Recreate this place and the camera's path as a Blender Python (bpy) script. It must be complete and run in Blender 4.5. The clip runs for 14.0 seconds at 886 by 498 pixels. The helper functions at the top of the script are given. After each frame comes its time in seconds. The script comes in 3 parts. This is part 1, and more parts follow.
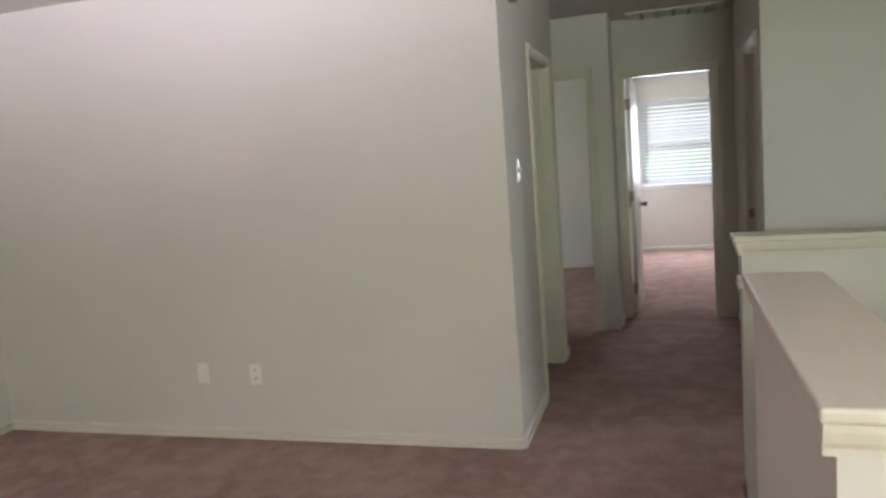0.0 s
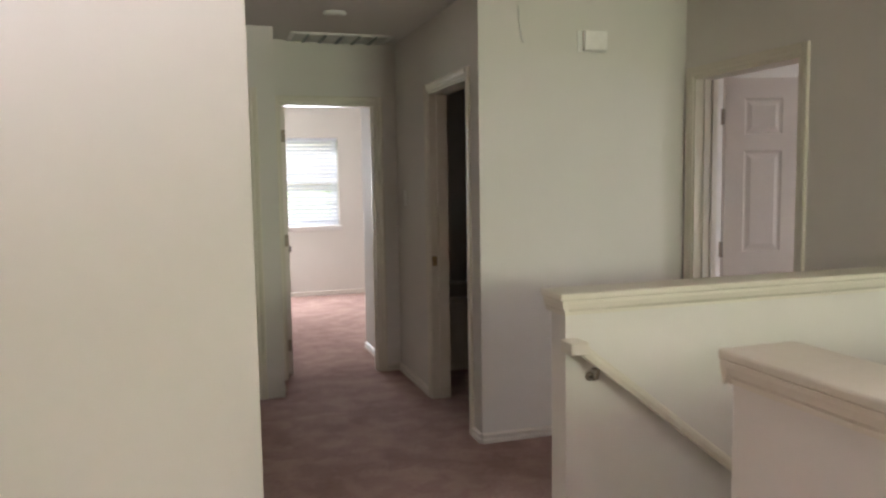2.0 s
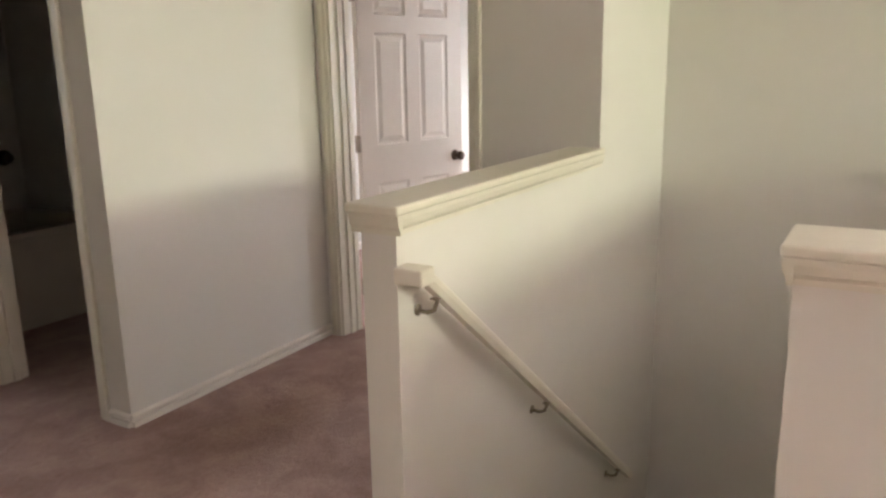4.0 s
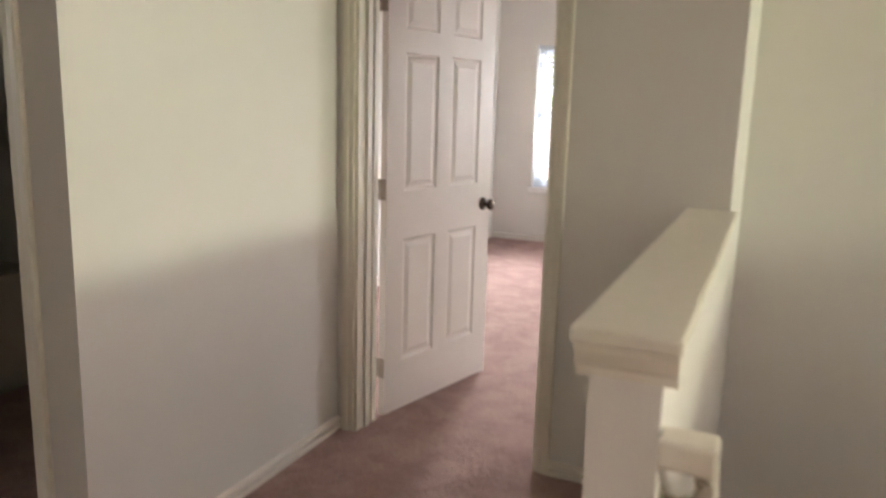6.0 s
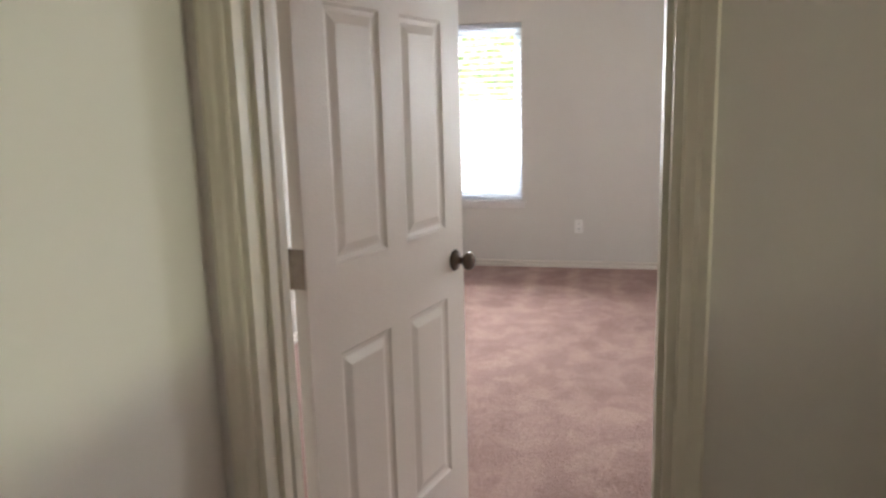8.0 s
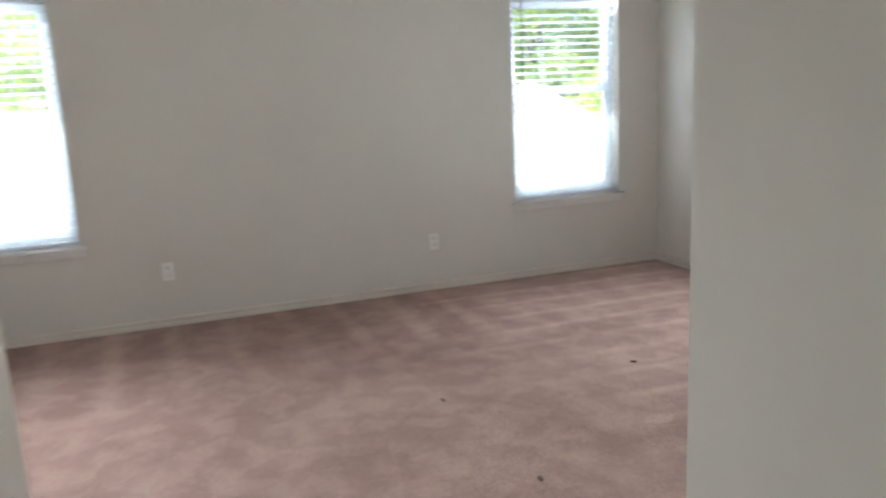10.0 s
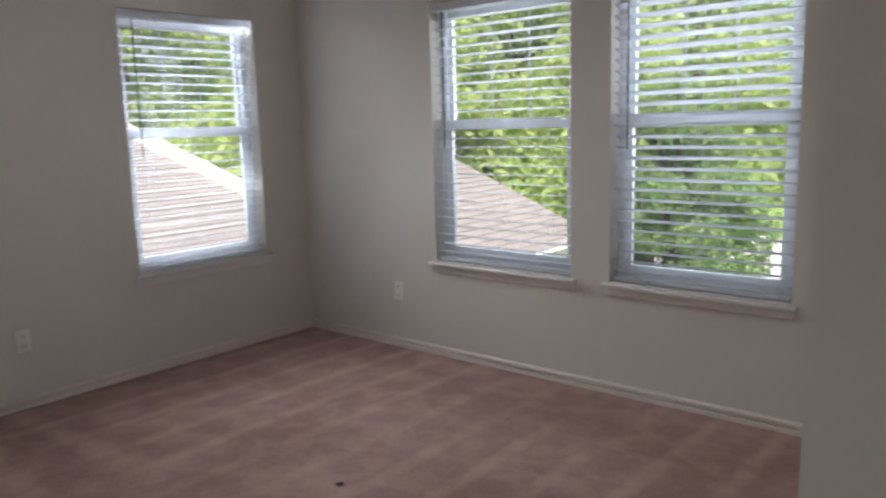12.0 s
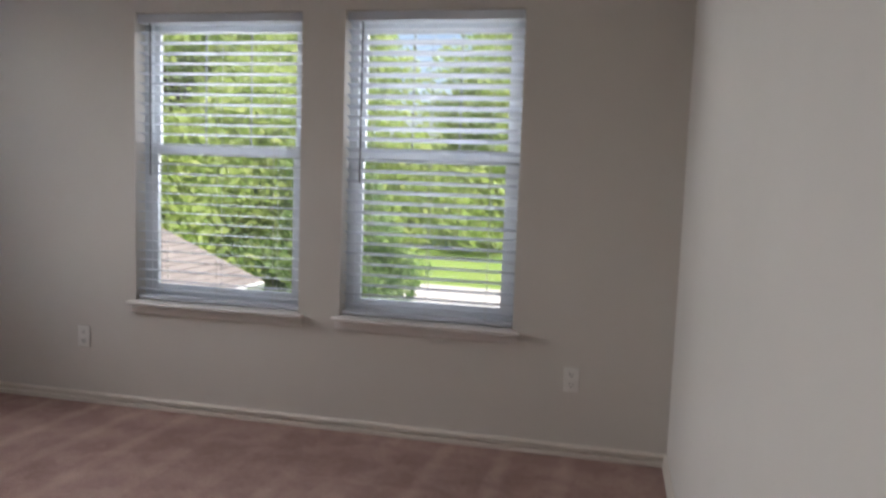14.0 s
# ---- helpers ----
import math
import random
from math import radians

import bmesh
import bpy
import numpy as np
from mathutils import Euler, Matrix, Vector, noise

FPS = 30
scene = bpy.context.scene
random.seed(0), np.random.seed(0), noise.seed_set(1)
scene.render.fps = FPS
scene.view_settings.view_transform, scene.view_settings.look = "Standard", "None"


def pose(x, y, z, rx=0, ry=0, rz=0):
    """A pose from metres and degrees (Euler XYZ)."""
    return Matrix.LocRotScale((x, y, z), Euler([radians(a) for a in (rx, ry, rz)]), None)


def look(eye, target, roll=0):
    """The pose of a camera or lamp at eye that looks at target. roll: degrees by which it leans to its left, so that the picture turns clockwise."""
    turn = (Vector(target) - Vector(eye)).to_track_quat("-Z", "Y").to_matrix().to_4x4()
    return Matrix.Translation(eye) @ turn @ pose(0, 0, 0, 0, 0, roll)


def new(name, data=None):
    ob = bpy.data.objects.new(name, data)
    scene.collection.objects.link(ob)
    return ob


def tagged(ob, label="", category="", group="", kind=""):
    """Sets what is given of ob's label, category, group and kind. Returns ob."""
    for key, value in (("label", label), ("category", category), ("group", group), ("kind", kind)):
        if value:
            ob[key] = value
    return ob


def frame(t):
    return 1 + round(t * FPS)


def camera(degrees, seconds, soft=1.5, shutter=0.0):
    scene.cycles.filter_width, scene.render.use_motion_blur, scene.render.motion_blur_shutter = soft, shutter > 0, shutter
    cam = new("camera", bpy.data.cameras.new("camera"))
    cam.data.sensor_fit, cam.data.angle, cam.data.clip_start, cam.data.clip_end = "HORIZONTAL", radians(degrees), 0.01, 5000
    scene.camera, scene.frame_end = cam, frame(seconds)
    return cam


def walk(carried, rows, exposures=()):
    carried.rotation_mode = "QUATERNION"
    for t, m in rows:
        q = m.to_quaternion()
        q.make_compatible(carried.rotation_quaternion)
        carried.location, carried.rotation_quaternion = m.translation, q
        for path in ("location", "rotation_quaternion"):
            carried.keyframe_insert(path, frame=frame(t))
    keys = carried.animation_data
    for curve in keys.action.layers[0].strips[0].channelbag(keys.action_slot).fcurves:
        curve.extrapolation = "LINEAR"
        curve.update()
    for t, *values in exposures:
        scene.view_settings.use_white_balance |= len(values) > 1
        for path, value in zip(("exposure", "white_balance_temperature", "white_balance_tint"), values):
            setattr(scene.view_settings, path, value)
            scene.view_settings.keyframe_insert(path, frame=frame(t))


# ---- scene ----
cam = camera(60.7, 14.0, soft=2.3, shutter=0.4)
PATH = [
    (0, (1.863, 0.335, 1.485), (1.288, 2.235, 1.245), -4.3),
    (0.5, (1.574, 0.499, 1.517), (1.327, 2.473, 1.308), -3.6),
    (1, (1.344, 0.774, 1.491), (1.445, 2.763, 1.309), -2.2),
    (1.5, (1.106, 0.98, 1.495), (1.502, 2.93, 1.294), -2.2),
    (2, (0.943, 1.272, 1.477), (1.554, 3.167, 1.292), -0.9),
    (2.5, (0.781, 1.6, 1.46), (1.634, 3.394, 1.233), -1.3),
    (3, (0.657, 1.937, 1.43), (1.857, 3.497, 1.07), -2.2),
    (3.5, (0.6, 2.281, 1.411), (2.082, 3.55, 0.97), -2.9),
    (3.7, (0.58, 2.393, 1.397), (2.163, 3.524, 0.933), -2.4),
    (5.8, (0.881, 3.406, 1.412), (2.696, 4.136, 0.997), 0.9),
    (6, (1.026, 3.492, 1.399), (2.829, 4.271, 1.023), 1.6),
    (6.5, (1.357, 3.675, 1.4), (3.141, 4.523, 1.086), 2.3),
    (7, (1.691, 3.894, 1.387), (3.482, 4.731, 1.085), 1.2),
    (7.2, (1.823, 3.983, 1.392), (3.637, 4.767, 1.085), 0.2),
    (9.3, (3.293, 4.593, 1.359), (5.241, 4.399, 0.951), -1.8),
    (9.5, (3.427, 4.586, 1.357), (5.364, 4.279, 0.965), -2.4),
    (10, (3.724, 4.614, 1.349), (5.57, 3.955, 0.952), -2.8),
    (10.5, (3.993, 4.6, 1.348), (5.723, 3.679, 0.948), -2.0),
    (11, (4.264, 4.48, 1.369), (5.923, 3.427, 0.995), -0.7),
    (11.5, (4.49, 4.402, 1.359), (6.022, 3.158, 1.036), -1.4),
    (12, (4.706, 4.36, 1.36), (5.975, 2.849, 1.032), -1.6),
    (12.5, (4.854, 4.298, 1.357), (5.926, 2.65, 0.988), 0.1),
    (13, (5.02, 4.356, 1.333), (5.641, 2.494, 0.945), -1.0),
    (13.5, (5.135, 4.427, 1.304), (5.492, 2.497, 0.917), -0.5),
    (14, (5.153, 4.478, 1.27), (5.588, 2.536, 1.073), 2.0),
]
ROWS = [(t, look(eye, target, roll)) for t, eye, target, roll in PATH]
# seconds, stops, kelvin, tint
EXPOSURES = [
    (0.0, 1.45, 5950, 12), (1.0, 1.6, 6200, 14), (1.5, 1.72, 6250, 13), (2.5, 2.08, 6300, 14), (3.5, 2.5, 6450, 14), (6.0, 2.45, 6500, 14),
    (6.5, 2.25, 6600, 13), (7.0, 1.93, 6550, 13), (8.2, 1.95, 6400, 10), (9.5, 1.82, 6150, 5), (10.0, 1.68, 6100, 3), (10.5, 1.6, 6150, 5), (11.5, 0.88, 6150, 6),
    (12.0, 0.64, 6350, 12), (12.5, 0.42, 6550, 15), (13.0, 0.36, 6750, 19), (13.5, 0.5, 6650, 17), (14.0, 0.52, 6500, 14),
]
walk(cam, ROWS, EXPOSURES)

# ---- world and sun ----
SUN_EL, SUN_AZ = 50.0, 124.0          # degrees; azimuth from +x towards +y
world = bpy.data.worlds.new("sky")
scene.world = world
world.use_nodes = True
wn = world.node_tree.nodes
wl = world.node_tree.links
sky = wn.new("ShaderNodeTexSky")
sky.sky_type = "NISHITA"
sky.sun_disc = False
sky.sun_elevation = radians(SUN_EL)
sky.sun_rotation = radians(90 - SUN_AZ)
sky.air_density, sky.dust_density, sky.ozone_density = 1.0, 3.0, 1.0
wl.new(sky.outputs[0], wn["Background"].inputs[0])
wn["Background"].inputs[1].default_value = 0.15
sun_data = bpy.data.lights.new("sun", "SUN")
sun_data.energy, sun_data.angle, sun_data.color = 5.0, radians(0.6), (1.0, 0.95, 0.86)
sun = new("sun", sun_data)
sd = Vector((math.cos(radians(SUN_AZ)) * math.cos(radians(SUN_EL)), math.sin(radians(SUN_AZ)) * math.cos(radians(SUN_EL)), math.sin(radians(SUN_EL))))
sun.matrix_world = look(sd * 60, (0, 0, 0))


def window_light(name, at, target, w, h, watts, color=(0.93, 0.97, 1.0)):
    """Sky light that enters at a window's opening."""
    d = bpy.data.lights.new(name, "AREA")
    d.shape, d.size, d.size_y, d.energy, d.color = "RECTANGLE", w, h, watts, color
    ob = new(name, d)
    ob.matrix_world = look(at, target)
    return ob


# daylight at the openings, shining inwards; room and back lamps sit inside the blinds
window_light("window_light_e1", (7.09, 0.72, 1.75), (7.09, 3.4, 0.9), 0.85, 1.3, 12).data.spread = radians(144)
window_light("window_light_e2", (6.0, 0.72, 1.75), (6.0, 3.4, 0.9), 0.85, 1.3, 12).data.spread = radians(144)
window_light("window_light_d2", (9.01, 1.82, 1.75), (7.1, 2.1, 0.1), 0.9, 1.3, 17).data.spread = radians(100)
window_light("window_light_d2_room", (8.672, 1.83, 1.35), (6.6, 2.4, 0.2), 0.8, 1.2, 6).data.spread = radians(110)
window_light("window_light_d1", (9.01, 5.48, 1.75), (7.0, 5.25, 0.15), 0.65, 1.3, 20).data.spread = radians(84)
window_light("window_light_d1_room", (8.672, 5.48, 1.35), (6.2, 5.2, 0.1), 0.6, 1.2, 7).data.spread = radians(84)
window_light("window_light_back", (2.10, 10.87, 1.46), (2.10, 8.5, 0.9), 1.1, 1.0, 22)
window_light("window_light_side", (-2.34, 8.2, 1.45), (2.0, 8.2, 0.6), 1.4, 1.3, 7)
# loft: sky and foliage light, plus an added lamp aimed up at the wall
down = window_light("window_light_loft", (3.55, -3.05, 1.90), (3.2, 4.0, -0.40), 1.8, 0.70, 30, (0.92, 1.0, 0.74))
down.data.spread = radians(150)
# added pinkish lamp lightens the upper wall; no blind stands there
up = window_light("added_light_loft_up", (3.4, -3.04, 1.45), (-1.0, 4.0, 4.9), 2.3, 1.35, 35, (1.0, 0.90, 0.98))
up.data.spread = radians(46)


# ---- materials ----
def material(name, base, rough=0.6, metal=0.0, vary=0.0, scale=3.0, bump=0.0, bump_scale=200.0, second=None, mottle=0.0, mottle_scale=20.0, spec=0.5):
    m = bpy.data.materials.new(name)
    m.use_nodes = True
    n, l = m.node_tree.nodes, m.node_tree.links
    b = n["Principled BSDF"]
    b.inputs["Roughness"].default_value, b.inputs["Metallic"].default_value = rough, metal
    b.inputs["Specular IOR Level"].default_value = spec
    b.inputs["Base Color"].default_value = (*base, 1)
    co = n.new("ShaderNodeTexCoord")
    if vary or mottle:
        second = second or tuple(c * 0.8 for c in base)
        f = n.new("ShaderNodeTexNoise")
        f.inputs["Scale"].default_value, f.inputs["Detail"].default_value = scale, 4
        g = n.new("ShaderNodeTexNoise")
        g.inputs["Scale"].default_value, g.inputs["Detail"].default_value = mottle_scale, 6
        l.new(co.outputs["Object"], f.inputs["Vector"])
        l.new(co.outputs["Object"], g.inputs["Vector"])
        a = n.new("ShaderNodeMapRange")
        a.inputs[1].default_value, a.inputs[2].default_value, a.inputs[4].default_value = 0.35, 0.7, vary
        c = n.new("ShaderNodeMapRange")
        c.inputs[1].default_value, c.inputs[2].default_value, c.inputs[4].default_value = 0.35, 0.7, mottle
        l.new(f.outputs[0], a.inputs[0])
        l.new(g.outputs[0], c.inputs[0])
        s = n.new("ShaderNodeMath")
        s.operation, s.use_clamp = "ADD", True
        l.new(a.outputs[0], s.inputs[0])
        l.new(c.outputs[0], s.inputs[1])
        mx = n.new("ShaderNodeMix")
        mx.data_type = "RGBA"
        mx.inputs[6].default_value, mx.inputs[7].default_value = (*base, 1), (*second, 1)
        l.new(s.outputs[0], mx.inputs[0])
        l.new(mx.outputs[2], b.inputs["Base Color"])
    if bump:
        h = n.new("ShaderNodeTexNoise")
        h.inputs["Scale"].default_value, h.inputs["Detail"].default_value = bump_scale, 3
        l.new(co.outputs["Object"], h.inputs["Vector"])
        bp = n.new("ShaderNodeBump")
        bp.inputs["Strength"].default_value, bp.inputs["Distance"].default_value = bump, 0.01
        l.new(h.outputs[0], bp.inputs["Height"])
        l.new(bp.outputs[0], b.inputs["Normal"])
    return m


PAINT = material("wall_paint", (0.72, 0.685, 0.635), 0.75, vary=0.5, scale=0.9, mottle=0.2, mottle_scale=6, second=(0.67, 0.635, 0.585), bump=0.04, bump_scale=110)
CEIL = material("ceiling_paint", (0.74, 0.72, 0.68), 0.9, vary=0.4, scale=1.0, second=(0.70, 0.68, 0.64), bump=0.35, bump_scale=70)
BASEP = material("baseboard_paint", (0.78, 0.72, 0.65), 0.45, vary=0.5, scale=4, mottle=0.3, mottle_scale=30, second=(0.71, 0.65, 0.58))
SILLP = material("sill_paint", (0.82, 0.79, 0.76), 0.42, vary=0.5, scale=4, mottle=0.3, mottle_scale=30, second=(0.76, 0.72, 0.69), bump=0.05, bump_scale=60)
TRIM = material("trim_paint", (0.72, 0.67, 0.57), 0.42, vary=0.5, scale=4, mottle=0.3, mottle_scale=30, second=(0.66, 0.61, 0.51), bump=0.05, bump_scale=60)
DOORP = material("door_paint", (0.80, 0.725, 0.665), 0.38, vary=0.4, scale=2.5, mottle=0.2, mottle_scale=25, second=(0.76, 0.68, 0.62), bump=0.06, bump_scale=120)
VINYL = material("white_vinyl", (0.80, 0.83, 0.86), 0.4, vary=0.4, scale=8, second=(0.74, 0.77, 0.80))
SLAT = material("blind_slat", (0.76, 0.79, 0.84), 0.5, vary=0.5, scale=6, second=(0.70, 0.73, 0.78))
# thin vinyl lets a little light through
sn, sl = SLAT.node_tree.nodes, SLAT.node_tree.links
s_t, s_m = sn.new("ShaderNodeBsdfTranslucent"), sn.new("ShaderNodeMixShader")
s_t.inputs[0].default_value = (0.85, 0.87, 0.92, 1)
s_m.inputs[0].default_value = 0.2
sl.new(sn["Principled BSDF"].outputs[0], s_m.inputs[1])
sl.new(s_t.outputs[0], s_m.inputs[2])
sl.new(s_m.outputs[0], sn["Material Output"].inputs[0])
MUNTIN = material("grey_muntin", (0.34, 0.37, 0.36), 0.5)
TAN = material("tan_wood", (0.42, 0.30, 0.13), 0.5, vary=0.6, scale=12, second=(0.33, 0.22, 0.09))
PLATE = material("switch_plate", (0.89, 0.87, 0.83), 0.35, vary=0.3, scale=30)
SLOT = material("dark_slot", (0.05, 0.045, 0.04), 0.6)
BRONZE = material("dark_bronze", (0.10, 0.075, 0.06), 0.28, 0.9, vary=0.6, scale=25, second=(0.18, 0.13, 0.10))
BRASS = material("aged_brass", (0.42, 0.32, 0.18), 0.4, 0.9, vary=0.6, scale=40, second=(0.25, 0.18, 0.1))
HINGE = material("dull_hinge", (0.42, 0.34, 0.27), 0.45, vary=0.6, scale=40, second=(0.30, 0.23, 0.17))
NICKEL = material("dull_nickel", (0.36, 0.31, 0.25), 0.4, 0.8, vary=0.6, scale=40, second=(0.22, 0.18, 0.14))
CORD = material("blind_cord", (0.70, 0.70, 0.68), 0.8)
WAND = material("smoked_wand", (0.07, 0.075, 0.07), 0.3)
SHINGLE = material("roof_shingle", (0.33, 0.295, 0.275), 0.9, vary=0.7, scale=1.3, mottle=0.6, mottle_scale=9, second=(0.25, 0.22, 0.205), bump=0.4, bump_scale=40)
SIDING = material("tan_siding", (0.52, 0.47, 0.38), 0.7, vary=0.4, scale=2, second=(0.44, 0.40, 0.32))
FASCIA = material("white_fascia", (0.85, 0.84, 0.82), 0.5, vary=0.3, scale=3)
BRICKW = material("pale_brick", (0.45, 0.36, 0.30), 0.9, vary=0.7, scale=2, mottle=0.6, mottle_scale=14, bump=0.3, bump_scale=30)
BARK = material("bark", (0.14, 0.10, 0.075), 0.95, vary=0.8, scale=4, mottle=0.5, bump=0.6, bump_scale=18)
GRASS = material("grass", (0.17, 0.30, 0.05), 0.95, vary=0.9, scale=0.4, mottle=0.5, mottle_scale=6, second=(0.24, 0.33, 0.08), bump=0.5, bump_scale=30)
CONCRETE = material("concrete", (0.62, 0.60, 0.57), 0.9, vary=0.6, scale=0.5, mottle=0.5, mottle_scale=8, second=(0.52, 0.50, 0.47), bump=0.2, bump_scale=40)
SPECK = material("dry_leaf", (0.12, 0.08, 0.06), 0.8)
TILE = material("bath_surface", (0.56, 0.50, 0.42), 0.35, vary=0.4, scale=3)


def leaf_material(name, a, b):
    m = bpy.data.materials.new(name)
    m.use_nodes = True
    n, l = m.node_tree.nodes, m.node_tree.links
    p = n["Principled BSDF"]
    g = n.new("ShaderNodeNewGeometry")
    r = n.new("ShaderNodeValToRGB")
    r.color_ramp.elements[0].color, r.color_ramp.elements[1].color = (*a, 1), (*b, 1)
    l.new(g.outputs["Random Per Island"], r.inputs[0])
    l.new(r.outputs[0], p.inputs["Base Color"])
    p.inputs["Roughness"].default_value = 0.55
    t = n.new("ShaderNodeBsdfTranslucent")
    l.new(r.outputs[0], t.inputs[0])
    mx = n.new("ShaderNodeMixShader")
    mx.inputs[0].default_value = 0.6
    l.new(p.outputs[0], mx.inputs[1])
    l.new(t.outputs[0], mx.inputs[2])
    l.new(mx.outputs[0], n["Material Output"].inputs[0])
    return m


LEAF_A = leaf_material("leaf_bright", (0.36, 0.50, 0.14), (0.60, 0.68, 0.26))
LEAF_B = leaf_material("leaf_deep", (0.20, 0.33, 0.13), (0.42, 0.54, 0.22))


def carpet_material():
    m = material("carpet", (0.40, 0.275, 0.245), 1.0, spec=0.05)
    n, l = m.node_tree.nodes, m.node_tree.links
    b = n["Principled BSDF"]
    co = n["Texture Coordinate"]
    def tex(scale, detail, lo, hi):
        t = n.new("ShaderNodeTexNoise")
        t.inputs["Scale"].default_value, t.inputs["Detail"].default_value, t.inputs["Distortion"].default_value = scale, detail, 0.35
        l.new(co.outputs["Object"], t.inputs["Vector"])
        r = n.new("ShaderNodeMapRange")
        r.inputs[1].default_value, r.inputs[2].default_value = lo, hi
        l.new(t.outputs[0], r.inputs[0])
        return r.outputs[0]
    def mul(x, k):
        q = n.new("ShaderNodeMath")
        q.operation = "MULTIPLY"
        l.new(x, q.inputs[0])
        q.inputs[1].default_value = k
        return q.outputs[0]
    def add(x, y):
        q = n.new("ShaderNodeMath")
        q.operation = "ADD"
        l.new(x, q.inputs[0])
        l.new(y, q.inputs[1])
        return q.outputs[0]
    big = tex(1.7, 6, 0.36, 0.64)
    smudge = tex(6.5, 7, 0.43, 0.60)
    def strokes(rot, period, lo, hi):
        """Long narrow strokes left by a vacuum cleaner."""
        mp = n.new("ShaderNodeMapping")
        mp.inputs["Rotation"].default_value = (0, 0, rot)
        l.new(co.outputs["Object"], mp.inputs[0])
        w = n.new("ShaderNodeTexWave")
        w.wave_profile = "SIN"
        w.inputs["Scale"].default_value = 0.314 / period
        w.inputs["Distortion"].default_value, w.inputs["Detail"].default_value = 1.3, 2
        w.inputs["Detail Scale"].default_value = 0.55
        l.new(mp.outputs[0], w.inputs["Vector"])
        q = n.new("ShaderNodeMapRange")
        q.inputs[1].default_value, q.inputs[2].default_value = lo, hi
        l.new(w.outputs["Fac"], q.inputs[0])
        return q.outputs[0]
    def span(axis, lo, hi):
        sp = n.new("ShaderNodeSeparateXYZ")
        l.new(co.outputs["Object"], sp.inputs[0])
        q = n.new("ShaderNodeMapRange")
        q.inputs[1].default_value, q.inputs[2].default_value = lo, hi
        l.new(sp.outputs[axis], q.inputs[0])
        return q.outputs[0]
    def both(x, y):
        q = n.new("ShaderNodeMath")
        q.operation = "MULTIPLY"
        l.new(x, q.inputs[0])
        l.new(y, q.inputs[1])
        return q.outputs[0]
    along_side = both(both(strokes(radians(2), 0.27, 0.72, 1.0), span(1, 3.6, 2.6)), span(0, 4.9, 5.2))
    along_far = both(both(strokes(radians(87), 0.34, 0.6, 1.0), span(0, 7.2, 7.7)), span(1, 2.4, 3.0))
    streak = add(along_side, along_far)
    grain = tex(170, 4, 0.3, 0.7)
    tuft = tex(45, 3, 0.3, 0.7)
    gate = tex(1.1, 3, 0.30, 0.52)
    sg = n.new("ShaderNodeMath")
    sg.operation = "MULTIPLY"
    l.new(streak, sg.inputs[0])
    l.new(gate, sg.inputs[1])
    streak = sg.outputs[0]
    f = add(add(add(mul(big, 0.24), mul(smudge, 0.20)), mul(streak, 0.22)), add(mul(grain, 0.20), mul(tuft, 0.16)))
    r = n.new("ShaderNodeValToRGB")
    e = r.color_ramp.elements
    e[0].position, e[0].color = 0.12, (0.345, 0.205, 0.175, 1)
    e[1].position, e[1].color = 0.85, (0.63, 0.43, 0.37, 1)
    l.new(f, r.inputs[0])
    l.new(r.outputs[0], b.inputs["Base Color"])
    b.inputs["Sheen Weight"].default_value = 0.14
    bp = n.new("ShaderNodeBump")
    bp.inputs["Strength"].default_value, bp.inputs["Distance"].default_value = 0.8, 0.012
    l.new(add(mul(grain, 0.6), mul(tuft, 0.6)), bp.inputs["Height"])
    l.new(bp.outputs[0], b.inputs["Normal"])
    return m


CARPET = carpet_material()
GLASS = bpy.data.materials.new("window_glass")
GLASS.use_nodes = True
gn, gl = GLASS.node_tree.nodes, GLASS.node_tree.links
g_t, g_g, g_m = gn.new("ShaderNodeBsdfTransparent"), gn.new("ShaderNodeBsdfGlossy"), gn.new("ShaderNodeMixShader")
g_g.inputs["Roughness"].default_value = 0.02
g_m.inputs[0].default_value = 0.05
gl.new(g_t.outputs[0], g_m.inputs[1])
gl.new(g_g.outputs[0], g_m.inputs[2])
# a little translucent white in the panes imitates the veil of glare
g_d, g_n = gn.new("ShaderNodeBsdfTranslucent"), gn.new("ShaderNodeMixShader")
g_d.inputs[0].default_value = (0.92, 0.97, 1.0, 1)
g_n.inputs[0].default_value = 0.004
gl.new(g_m.outputs[0], g_n.inputs[1])
gl.new(g_d.outputs[0], g_n.inputs[2])
gl.new(g_n.outputs[0], gn["Material Output"].inputs[0])


# ---- mesh helpers ----
def box(bm, lo, hi, m=None):
    v = [bm.verts.new((x, y, z)) for x in (lo[0], hi[0]) for y in (lo[1], hi[1]) for z in (lo[2], hi[2])]
    if m:
        for q in v:
            q.co = m @ q.co
    for f in ((0, 1, 3, 2), (4, 6, 7, 5), (0, 4, 5, 1), (2, 3, 7, 6), (0, 2, 6, 4), (1, 5, 7, 3)):
        bm.faces.new([v[i] for i in f])
    return v


def bevelled(lo, hi, r=0.003, segments=2):
    bm = bmesh.new()
    box(bm, lo, hi)
    bmesh.ops.bevel(bm, geom=bm.edges[:], offset=r, segments=segments, affect="EDGES", profile=0.5)
    return bm


def mesh_of(bm, name, mat, smooth=False):
    me = bpy.data.meshes.new(name)
    bmesh.ops.recalc_face_normals(bm, faces=bm.faces[:])
    bm.to_mesh(me)
    bm.free()
    if smooth:
        me.shade_smooth()
    me.materials.append(mat)
    return me


